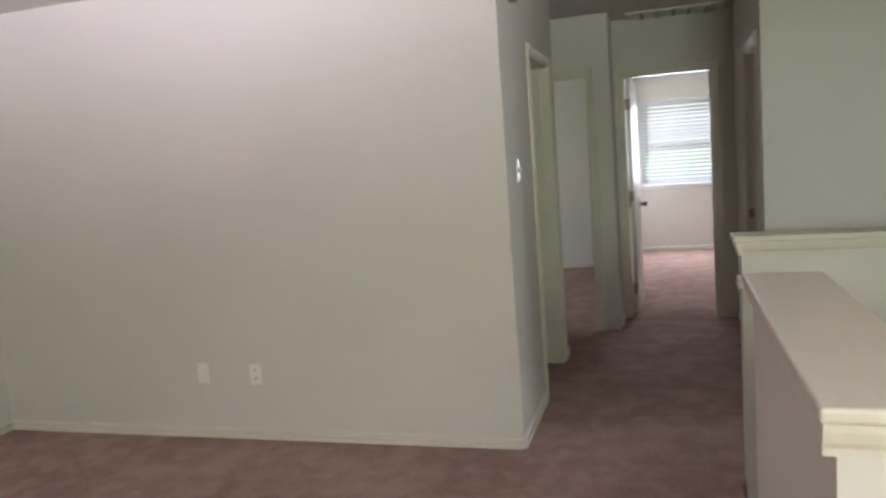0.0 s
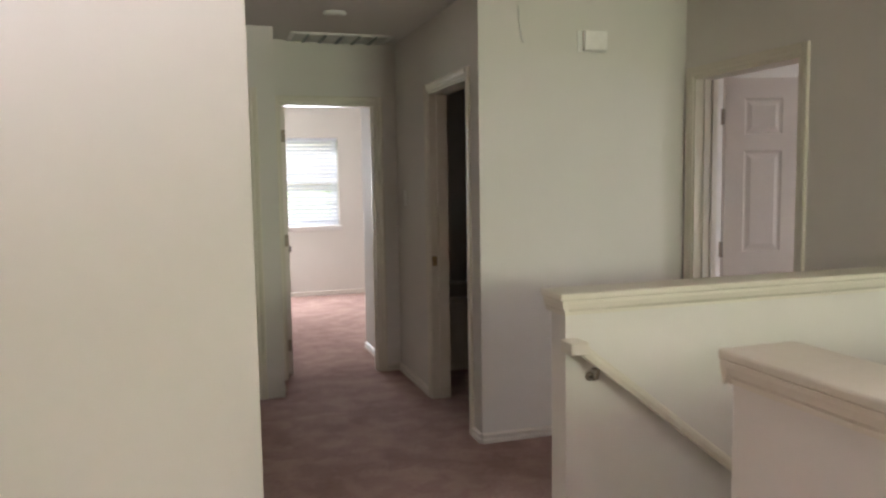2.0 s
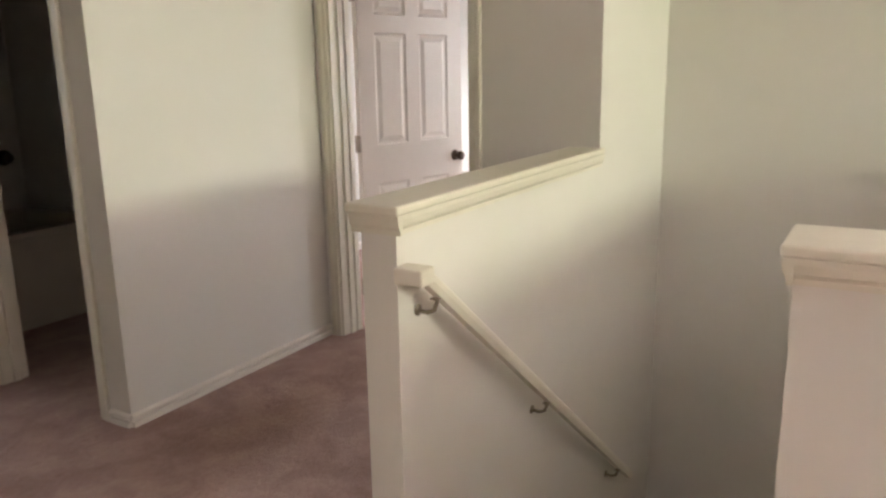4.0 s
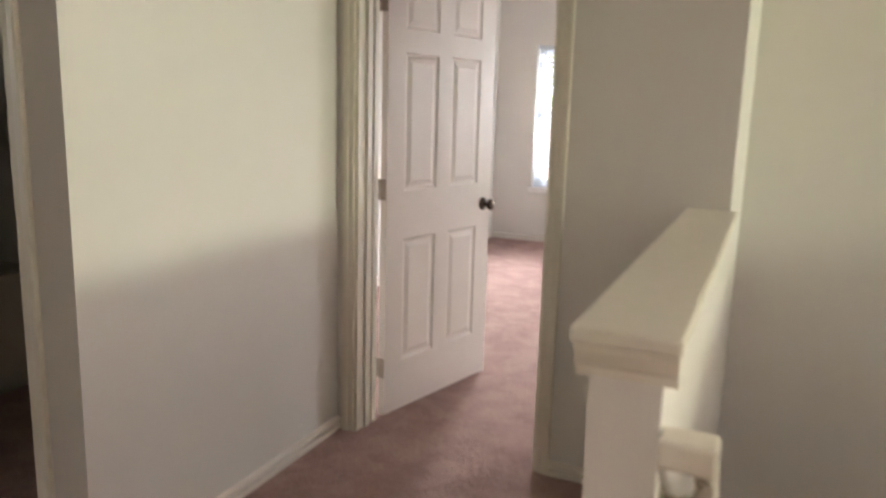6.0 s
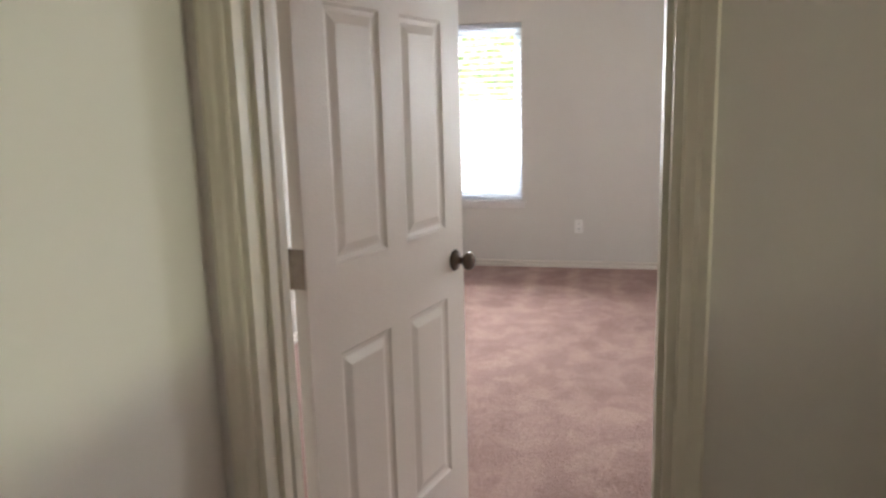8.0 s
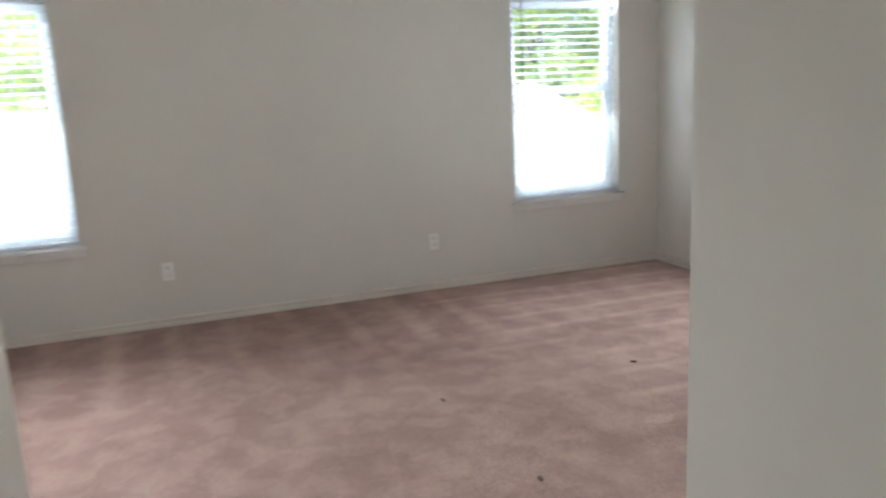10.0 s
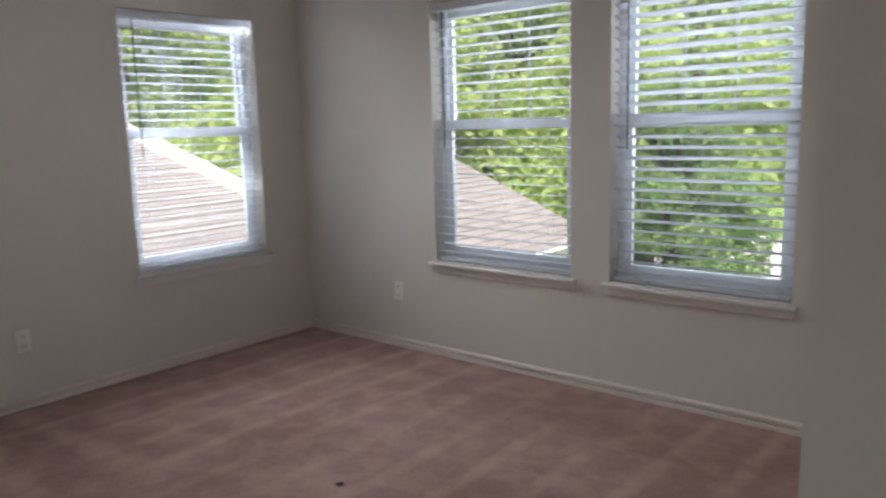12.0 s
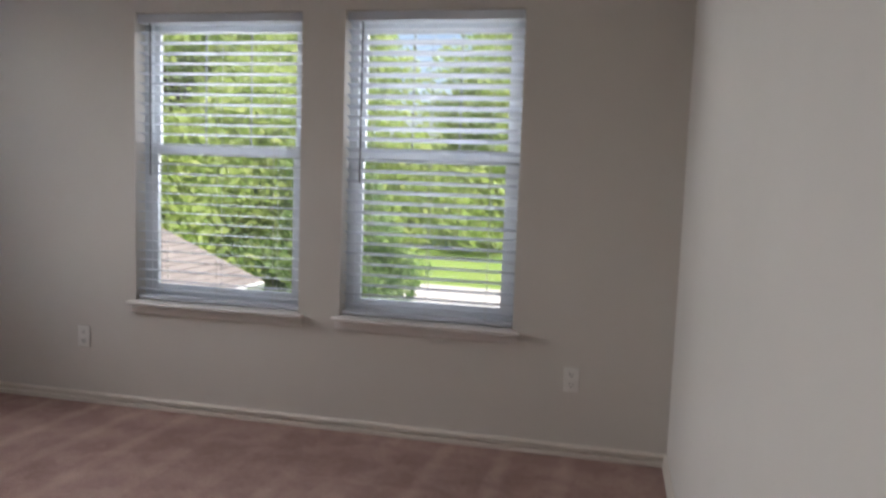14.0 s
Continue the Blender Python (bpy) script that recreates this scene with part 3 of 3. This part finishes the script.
    while z < h - 0.06:
        sl = part("slat", me, SLAT, bl)
        sl.matrix_basis = pose(0, 0.038, z + rnd.uniform(-0.001, 0.001), slat_tilt + rnd.uniform(-1.5, 1.5), rnd.uniform(-0.12, 0.12), 0)
        z += pitch
    for x in (w * 0.16, w * 0.5, w * 0.84):
        bm = bmesh.new()
        for y in (0.0125, 0.0635):
            lathe(bm, [(0.0011, 0.02), (0.0011, h - 0.04)], Matrix.Translation((x, y, 0)), 5)
        part("ladder_cord", bm, CORD, bl)
    bm = bmesh.new()
    lathe(bm, [(0.0045, h - 0.80), (0.0038, h - 0.79), (0.0038, h - 0.05)], Matrix.Translation((0.085, 0.004, 0)), 6)
    part("tilt_wand", bm, WAND, bl, "thin grey tilt wand")
    return win


WLB = "white vinyl single-hung window with painted sill"
hW, rW = WT - WB, WM - WB
window("window_1", pose(XD, D2[1], WB, 0, 0, -90), D2[1] - D2[0], hW, rW, -7, WLB)
window("window_2", pose(XD, D1[1], WB, 0, 0, -90), D1[1] - D1[0], hW, rW, -9, WLB)
window("window_3", pose(E1[1], YE, WB, 0, 0, 180), E1[1] - E1[0], hW, rW, -6, WLB)
window("window_4", pose(E2[1], YE, WB, 0, 0, 180), E2[1] - E2[0], hW, rW, -20, WLB)
window("window_5", pose(1.53, 11.0, 0.90), 1.15, 1.12, 0.57, -58, "white vinyl window in the back room")


# ---- stairs and handrail ----
def stairs():
    st = tagged(new("staircase"), "carpeted staircase turning at a landing", "stairs", kind="structure")
    rise, run = 0.19, 0.24
    for k in range(7):
        x = 2.15 + k * run
        bm = bevelled((x, 2.62, -rise * (k + 1) - 0.19), (x + run + 0.025, 3.61, -rise * (k + 1)), 0.02, 3)
        part("step", bm, CARPET, st)
    zl = -rise * 8
    part("landing", bevelled((2.15 + 7 * run, 1.65, zl - 0.2), (4.742, 3.61, zl), 0.01, 1), CARPET, st)
    for k in range(6):
        x = 2.15 + 7 * run - k * run
        bm = bevelled((x - run - 0.025, 1.65, zl - rise * (k + 1) - 0.19), (x, 2.62, zl - rise * (k + 1)), 0.02, 3)
        part("step", bm, CARPET, st)
    return st


stairs()


def handrail():
    hr = tagged(new("handrail"), "cream painted wooden handrail on dark metal brackets", "handrail")
    a, b = Vector((2.165, 3.545, 0.900)), Vector((4.12, 3.545, -0.645))
    prof = [(-0.014, -0.024), (0.014, -0.024), (0.021, -0.006), (0.021, 0.006), (0.015, 0.013), (0.0, 0.015), (-0.015, 0.013), (-0.021, 0.006), (-0.021, -0.006)]
    bm = bmesh.new()
    d = (b - a).normalized()
    up = Vector((-d.z, 0, d.x))
    sweep(bm, prof, a, b, (0, 1, 0), up)
    part("rail", bm, TRIM, hr)
    part("rail_return", bevelled((2.118, 3.523, 0.872), (2.186, 3.609, 0.918), 0.006, 2), TRIM, hr, "square return of the rail to the wall")
    for f in (0.035, 0.43, 0.90):
        p = a.lerp(b, f)
        part("bracket", bracket(p), NICKEL, hr, "dull nickel rail bracket", True)
    return hr


def tube(bm, pts, r, seg=8):
    rings = []
    for i, p in enumerate(pts):
        q = pts[min(i + 1, len(pts) - 1)] - pts[max(i - 1, 0)]
        rot = q.to_track_quat("Z", "Y").to_matrix()
        rings.append([bm.verts.new(p + rot @ Vector((r * math.cos(2 * math.pi * k / seg), r * math.sin(2 * math.pi * k / seg), 0))) for k in range(seg)])
    for p, q in zip(rings, rings[1:]):
        for k in range(seg):
            bm.faces.new((p[k], p[(k + 1) % seg], q[(k + 1) % seg], q[k]))
    bm.faces.new(rings[0])
    bm.faces.new(rings[-1])


def bracket(p):
    bm = bmesh.new()
    lathe(bm, [(0.017, 0), (0.017, 0.003), (0.010, 0.007)], Matrix.Translation((p.x, 3.61, p.z - 0.072)) @ Matrix.Rotation(radians(90), 4, "X"), 14)
    w = Vector((p.x, 3.615, p.z - 0.072))
    tube(bm, [w, w + Vector((0, -0.035, -0.004)), w + Vector((0, -0.058, 0.006)), w + Vector((0, -0.066, 0.028)), Vector((p.x, 3.545, p.z - 0.024))], 0.0065)
    box(bm, (p.x - 0.022, 3.533, p.z - 0.031), (p.x + 0.022, 3.557, p.z - 0.027))
    return bm


handrail()


# ---- bathroom fittings ----
def bathtub():
    t = tagged(new("bathtub"), "pale built-in bathtub in the dark bathroom", "bathtub")
    bm = bmesh.new()
    x0, x1, y0, y1, h = 2.54, 3.575, 6.72, 7.635, 0.56
    outer = [(x0, y0), (x1, y0), (x1, y1), (x0, y1)]
    rings = [[(x, y, 0) for x, y in outer], [(x, y, h - 0.02) for x, y in outer], [(x, y, h) for x, y in outer]]
    for inset, z in ((0.07, h), (0.085, h - 0.02), (0.13, 0.16), (0.20, 0.12)):
        rings.append([(x0 + inset, y0 + inset, z), (x1 - inset, y0 + inset, z), (x1 - inset, y1 - inset, z), (x0 + inset, y1 - inset, z)])
    vs = [[bm.verts.new(p) for p in r] for r in rings]
    for p, q in zip(vs, vs[1:]):
        for k in range(4):
            bm.faces.new((p[k], p[(k + 1) % 4], q[(k + 1) % 4], q[k]))
    bm.faces.new(vs[-1])
    part("basin", bm, TILE, t)
    part("rim", bevelled((x0, y0 - 0.012, h - 0.035), (x1, y0 + 0.01, h + 0.004), 0.006, 2), TILE, t)
    return t


bathtub()
bm = bmesh.new()
lathe(bm, [(0.05, 0), (0.05, 0.006), (0.02, 0.012), (0.018, 0.035), (0.032, 0.042), (0.032, 0.06), (0.01, 0.066)], Matrix.Translation((3.46, 7.64, 0.90)) @ Matrix.Rotation(radians(90), 4, "X"), 20)
tagged(part("shower_valve", bm, BRONZE, smooth=True), "dark round shower valve on the bathroom wall", "shower valve")
bm = bevelled((2.405, 6.0415, 0.90), (2.44, 6.045, 0.965), 0.0008, 1)
tagged(part("strike_plate", bm, BRASS), "small brass strike plate on the bathroom door jamb", "strike plate")

# ---- small fixtures ----
def outlet(m, label="cream duplex outlet plate on the wall"):
    """m: x along the wall, y out of it, z up; origin at the plate's middle."""
    o = tagged(new("wall_outlet"), label, "outlet", "wall outlets")
    o.matrix_basis = m
    part("cover_plate", bevelled((-0.035, 0, -0.058), (0.035, 0.006, 0.058), 0.003, 2), PLATE, o)
    for z in (-0.024, 0.024):
        part("receptacle", bevelled((-0.017, 0.004, z - 0.015), (0.017, 0.008, z + 0.015), 0.002, 1), PLATE, o)
        bm = bmesh.new()
        for x in (-0.007, 0.007):
            box(bm, (x - 0.0013, 0.0075, z - 0.002), (x + 0.0013, 0.0085, z + 0.008))
        lathe(bm, [(0.0028, 0.0), (0.0028, 0.0085)], Matrix.Translation((0, 0, z - 0.008)) @ Matrix.Rotation(radians(-90), 4, "X"), 8)
        part("slots", bm, SLOT, o)
    return o


def switch(m, gangs=1):
    o = tagged(new("light_switch"), "cream toggle light switch plate on the wall", "light switch")
    o.matrix_basis = m
    w = 0.035 + 0.023 * (gangs - 1)
    part("cover_plate", bevelled((-w, 0, -0.058), (w, 0.006, 0.058), 0.003, 2), PLATE, o)
    for k in range(gangs):
        x = (k - (gangs - 1) / 2) * 0.046
        part("toggle", bevelled((x - 0.005, 0.004, -0.004), (x + 0.005, 0.018, 0.012), 0.002, 1), PLATE, o)
    return o


def facing(x, y, z, normal):
    return pose(x, y, z, 0, 0, math.degrees(math.atan2(normal[1], normal[0])) - 90)


outlet(facing(-0.364, 3.94, 0.37, (0, -1)))
plate = tagged(part("blank_plate", bevelled((-0.035, 0, -0.058), (0.035, 0.006, 0.058), 0.003, 2), PLATE), "cream blank cover plate on the wall", "wall plate")
plate.matrix_basis = facing(-0.698, 3.94, 0.375, (0, -1))
for x, y, z, nm in ((XD, 2.91, 0.345, (-1, 0)), (XD, 4.683, 0.35, (-1, 0)), (7.849, YE, 0.352, (0, 1)), (5.30, YE, 0.358, (0, 1))):
    outlet(facing(x, y, z, nm))
sw = switch(facing(1.12, 4.235, 1.39, (1, 0)))
# thin dark bar across the middle of the plate
part("dark_band", bevelled((-0.030, 0.004, -0.010), (0.030, 0.008, 0.004), 0.001, 1), SLOT, sw, "dark band across the plate")
switch(facing(2.40, 6.66, 1.34, (-1, 0)))
switch(facing(2.31, 7.33, 1.36, (-1, 0)))


def chime():
    c = tagged(new("door_chime"), "white plastic door chime box high on the wall", "door chime")
    c.matrix_basis = facing(3.075, 5.125, 2.225, (0, -1))
    part("housing", bevelled((-0.088, 0, -0.058), (0.088, 0.012, 0.058), 0.004, 2), PLATE, c)
    part("cover", bevelled((-0.082, 0.012, -0.052), (0.060, 0.045, 0.058), 0.007, 3), PLATE, c)
    return c


chime()


def ceiling_vent():
    v = tagged(new("ceiling_vent"), "white return-air grille in the hall ceiling", "ceiling vent")
    v.matrix_basis = pose(1.955, 6.77, H)
    bm = bmesh.new()
    w, d, f = 0.36, 0.19, 0.028
    for lo, hi in (((-w, -d, -0.010), (w, -d + f, 0)), ((-w, d - f, -0.010), (w, d, 0)), ((-w, -d + f, -0.010), (-w + f, d - f, 0)), ((w - f, -d + f, -0.010), (w, d - f, 0))):
        box(bm, lo, hi)
    part("frame", bm, PLATE, v)
    for k in range(1, 6):
        x = -w + 2 * w * k / 6
        bm = bmesh.new()
        box(bm, (x - 0.011, -d + f, -0.017), (x + 0.011, d - f, -0.001))
        part("divider", bm, MUNTIN, v)
    n = 18
    bm = bmesh.new()
    box(bm, (-w + f, -0.009, -0.0006), (w - f, 0.009, 0.0006), Matrix.Rotation(radians(38), 4, "X"))
    me = mesh_of(bm, "slat", PLATE)
    for k in range(n):
        s = part("slat", me, PLATE, v)
        s.location = (0, -d + f + (2 * d - 2 * f) * (k + 0.5) / n, -0.0075)
    part("backing", bevelled((-w + f, -d + f, -0.0012), (w - f, d - f, -0.0004), 0.0001, 1), MUNTIN, v)
    return v


ceiling_vent()
bm = bmesh.new()
lathe(bm, [(0.070, 0), (0.070, -0.008), (0.063, -0.018), (0.030, -0.021), (0.005, -0.021)], Matrix.Translation((1.78, 5.93, H)), 28)
tagged(part("smoke_detector", bm, CEIL, smooth=True), "round white smoke detector on the hall ceiling", "smoke detector")

box_ob = tagged(new("wall_box"), "small tan wooden box high on the hall wall", "wall box")
box_ob.matrix_basis = facing(1.12, 4.22, 2.31, (1, 0))
part("body", bevelled((-0.07, 0, -0.06), (0.07, 0.04, 0.06), 0.004, 2), TAN, box_ob)
part("base", bevelled((-0.075, 0, -0.066), (0.075, 0.044, -0.061), 0.002, 1), TAN, box_ob)

# loose wire end above the passage wall
bm = bmesh.new()
tube(bm, [Vector((2.632, 5.119, 2.40)), Vector((2.633, 5.113, 2.33)), Vector((2.640, 5.110, 2.25)), Vector((2.650, 5.107, 2.215)), Vector((2.662, 5.105, 2.20))], 0.0022, 6)
tagged(part("loose_wire", bm, CORD, smooth=True), "thin loose grey wire hanging on the wall", "wire")


# specks of debris on the bedroom carpet
def speck(x, y, r, a):
    rnd = random.Random(int(x * 1000))
    bm = bmesh.new()
    n = 7
    ring = [Vector((r * rnd.uniform(0.5, 1.2) * math.cos(2 * math.pi * k / n) * 1.8, r * rnd.uniform(0.4, 0.9) * math.sin(2 * math.pi * k / n), 0.004 + rnd.uniform(0, 0.008))) for k in range(n)]
    lo = [bm.verts.new(p - Vector((0, 0, 0.004))) for p in ring]
    hi = [bm.verts.new(p + Vector((0, 0, 0.002))) for p in ring]
    for k in range(n):
        bm.faces.new((lo[k], lo[(k + 1) % n], hi[(k + 1) % n], hi[k]))
    bm.faces.new(hi)
    bm.faces.new(lo)
    ob = tagged(part("debris", bm, SPECK), "small dark scrap of dry leaf on the carpet", "debris", "scraps on the carpet")
    ob.matrix_basis = pose(x, y, 0, 0, 0, a)


for x, y, r, a in ((6.759, 3.566, 0.011, 20), (5.938, 3.50, 0.013, -15), (6.776, 2.544, 0.010, 40)):
    speck(x, y, r, a)

# ---- outdoors ----
GZ = -3.2
bm = bmesh.new()
box(bm, (-400, -400, GZ - 0.4), (400, 400, GZ))
structure("ground", bm, GRASS, "green lawn round the house", "ground")
bm = bmesh.new()
box(bm, (-60, -24.0, GZ), (80, -15.6, GZ + 0.03), Matrix.Rotation(radians(-4), 4, "Z"))
structure("road", bm, CONCRETE, "pale concrete street in full sun", "road")


def shingle_roof(name, origin, along, up, length, depth, pitch, parent, rakes=True):
    """A pitched plane of shingle courses; along: eave direction; up: the way the roof rises in plan."""
    along, up = Vector((*along, 0)).normalized(), Vector((*up, 0)).normalized()
    rise = (up + Vector((0, 0, pitch))).normalized()
    nrm = along.cross(rise)
    nrm = nrm if nrm.z > 0 else -nrm
    bm = bmesh.new()
    o = Vector(origin)
    rows, c = int(depth / 0.16), 0.16
    m = Matrix((along, rise, nrm)).transposed().to_4x4()
    m.translation = o
    rnd = random.Random(5)
    for r in range(rows):
        u = -rnd.uniform(0, 0.3)
        while u < length:
            w = rnd.uniform(0.22, 0.36)
            h = rnd.uniform(0.008, 0.016)
            a, b = max(u, 0), min(u + w - 0.004, length)
            if b > a + 0.01:
                v = [m @ Vector(q) for q in ((a, r * c, h + 0.006), (b, r * c, h + 0.006), (b, (r + 1) * c + 0.02, 0.004), (a, (r + 1) * c + 0.02, 0.004), (a, r * c, -0.004), (b, r * c, -0.004))]
                v = [bm.verts.new(q) for q in v]
                bm.faces.new((v[0], v[1], v[2], v[3]))
                bm.faces.new((v[4], v[5], v[1], v[0]))
            u += w
    ob = part(name, bm, SHINGLE, parent)
    bm = bmesh.new()
    box(bm, (0, 0, -0.12), (length, depth, -0.01), m)
    part("roof_deck", bm, SHINGLE, parent)
    for u0, u1 in ((-0.16, 0.0), (length, length + 0.16)) if rakes else ():
        bm = bmesh.new()
        box(bm, (u0, -0.05, -0.16), (u1, depth, 0.15), m)
        part("rake_board", bm, FASCIA, parent, "white rake board")
    bm = bmesh.new()
    box(bm, (0, -0.06, -0.18), (length, 0.0, 0.0), m)
    part("fascia", bm, FASCIA, parent)
    return ob


house = tagged(new("neighbour_house"), "one-storey neighbouring house with brown shingle roof", "house")
shingle_roof("roof", (10.4, -2.0, -0.49), (0, 1), (1, 0), 11.0, 7.1, 0.278, house)
shingle_roof("roof_back", (23.9, -2.0, -0.49), (0, 1), (-1, 0), 11.0, 6.9, 0.278, house)
bm = bmesh.new()
box(bm, (10.9, -1.8, GZ), (23.4, 8.8, -0.66))
part("wall", bm, BRICKW, house)
house = tagged(new("neighbour_house"), "low brown shingle roof of a second neighbouring house", "house")
shingle_roof("roof", (10.2, -5.8, -0.40), (0, 1), (1, 0), 3.4, 2.9, 0.42, house, False)
shingle_roof("roof_back", (15.5, -5.8, -0.40), (0, 1), (-1, 0), 3.4, 2.85, 0.42, house, False)
bm = bmesh.new()
for y0, y1 in ((-5.6, -5.45), (-2.75, -2.6)):
    ends = [[bm.verts.new((x, y, z)) for x, z in ((10.6, GZ), (15.1, GZ), (15.1, -0.42), (12.85, 0.50), (10.6, -0.42))] for y in (y0, y1)]
    for k in range(5):
        bm.faces.new((ends[0][k], ends[0][(k + 1) % 5], ends[1][(k + 1) % 5], ends[1][k]))
    bm.faces.new(ends[0])
    bm.faces.new(ends[1])
box(bm, (10.6, -5.45, GZ), (10.75, -2.75, -0.45))
part("wall", bm, BRICKW, house)
# a taller house farther off
house = tagged(new("neighbour_house"), "far two-storey house with tan siding", "house")
bm = bmesh.new()
box(bm, (33.0, 4.0, GZ), (42.0, 15.0, 2.95))
part("wall", bm, SIDING, house)
for k in range(14):
    bm = bmesh.new()
    box(bm, (32.975, 4.0, 0.30 + k * 0.19), (33.0, 15.0, 0.47 + k * 0.19))
    part("siding_board", bm, SIDING, house)
shingle_roof("roof", (32.6, 3.6, 2.95), (0, 1), (1, 0), 11.8, 5.2, 0.25, house)


def tree(x, y, height, spread, base, mat, seed, leaves=5000, size=0.16, label="broad leafy green tree in full summer leaf", clumps_n=60):
    rnd = random.Random(seed)
    t = tagged(new("tree"), label, "tree")
    t.location = (x, y, GZ)
    bm = bmesh.new()
    def limb(p, q, r0, r1):
        rot = (q - p).to_track_quat("Z", "Y").to_matrix()
        a = [bm.verts.new(p + rot @ Vector((r0 * math.cos(k * 1.0472), r0 * math.sin(k * 1.0472), 0))) for k in range(6)]
        b = [bm.verts.new(q + rot @ Vector((r1 * math.cos(k * 1.0472), r1 * math.sin(k * 1.0472), 0))) for k in range(6)]
        for k in range(6):
            bm.faces.new((a[k], a[(k + 1) % 6], b[(k + 1) % 6], b[k]))
    limb(Vector((0, 0, 0)), Vector((0.1, 0, height * 0.35)), 0.026 * height, 0.02 * height)
    limb(Vector((0.1, 0, height * 0.35)), Vector((0, 0.1, height * 0.8)), 0.02 * height, 0.03)
    clumps = []
    for k in range(clumps_n):
        th, zz = rnd.uniform(0, 6.283), rnd.uniform(base, 1.0)
        u = (zz - base) / (1 - base)
        rad = spread * (math.sin(math.pi * min(0.97, 0.16 + 0.80 * u)) ** 0.7) * rnd.uniform(0.25, 1.0)
        c = Vector((rad * math.cos(th), rad * math.sin(th), zz * height))
        clumps.append((c, spread * rnd.uniform(0.16, 0.34)))
        if k % 3 == 0:
            limb(Vector((0.05, 0, max(0.25, zz * 0.65) * height)), c, 0.07, 0.02)
    part("trunk", bm, BARK, t)
    verts, faces = [], []
    for k in range(leaves):
        c, r = clumps[rnd.randrange(len(clumps))]
        d = Vector((rnd.gauss(0, 1), rnd.gauss(0, 1), rnd.gauss(0, 0.8)))
        d = d.normalized() * r * (rnd.random() ** 0.4)
        p = c + d
        if p.z < 0.1:
            continue
        a = Vector((rnd.gauss(0, 1), rnd.gauss(0, 1), rnd.gauss(0, 0.5))).normalized()
        b = a.cross(Vector((rnd.gauss(0, 1), rnd.gauss(0, 1), rnd.gauss(0, 1)))).normalized()
        s = size * rnd.uniform(0.6, 1.3)
        i = len(verts)
        verts += [p - a * s, p + b * s * 0.45 + Vector((0, 0, s * 0.12)), p + a * s, p - b * s * 0.45 + Vector((0, 0, s * 0.12))]
        faces.append((i, i + 1, i + 2, i + 3))
    me = bpy.data.meshes.new("crown")
    me.from_pydata(verts, [], faces)
    me.materials.append(mat)
    cr = new("crown", me)
    cr.parent = t
    return t


tree(14.6, -10.5, 8.2, 3.6, 0.10, LEAF_A, 1, 80000, 0.115, clumps_n=190)
tree(11.2, -10.9, 5.0, 1.85, 0.0, LEAF_B, 2, 40000, 0.085, "dense dark green bushy tree beside the lawn", 150)
tree(19.5, -9.0, 8.6, 4.0, 0.15, LEAF_A, 3, 34000, 0.14)
tree(24.0, -6.0, 9.0, 4.5, 0.1, LEAF_A, 4, 28000, 0.16)
tree(11.0, -41.0, 13.0, 6.5, 0.0, LEAF_A, 5, 30000, 0.27, clumps_n=110)
tree(21.0, -37.0, 13.0, 7.0, 0.0, LEAF_A, 6, 30000, 0.27, clumps_n=110)
tree(1.0, -41.0, 13.0, 6.5, 0.0, LEAF_B, 7, 30000, 0.27, clumps_n=110)
tree(31.0, -26.0, 13.0, 7.0, 0.0, LEAF_A, 8, 28000, 0.27, clumps_n=110)
tree(28.0, 2.0, 9.0, 5.0, 0.15, LEAF_B, 9, 6000, 0.25)
tree(27.0, 11.0, 9.0, 5.0, 0.15, LEAF_A, 10, 6000, 0.25)
tree(-1.5, 26.0, 4.2, 2.6, 0.12, LEAF_A, 11, 6000, 0.25)
tree(6.5, 25.0, 4.6, 2.6, 0.12, LEAF_B, 12, 6000, 0.25)
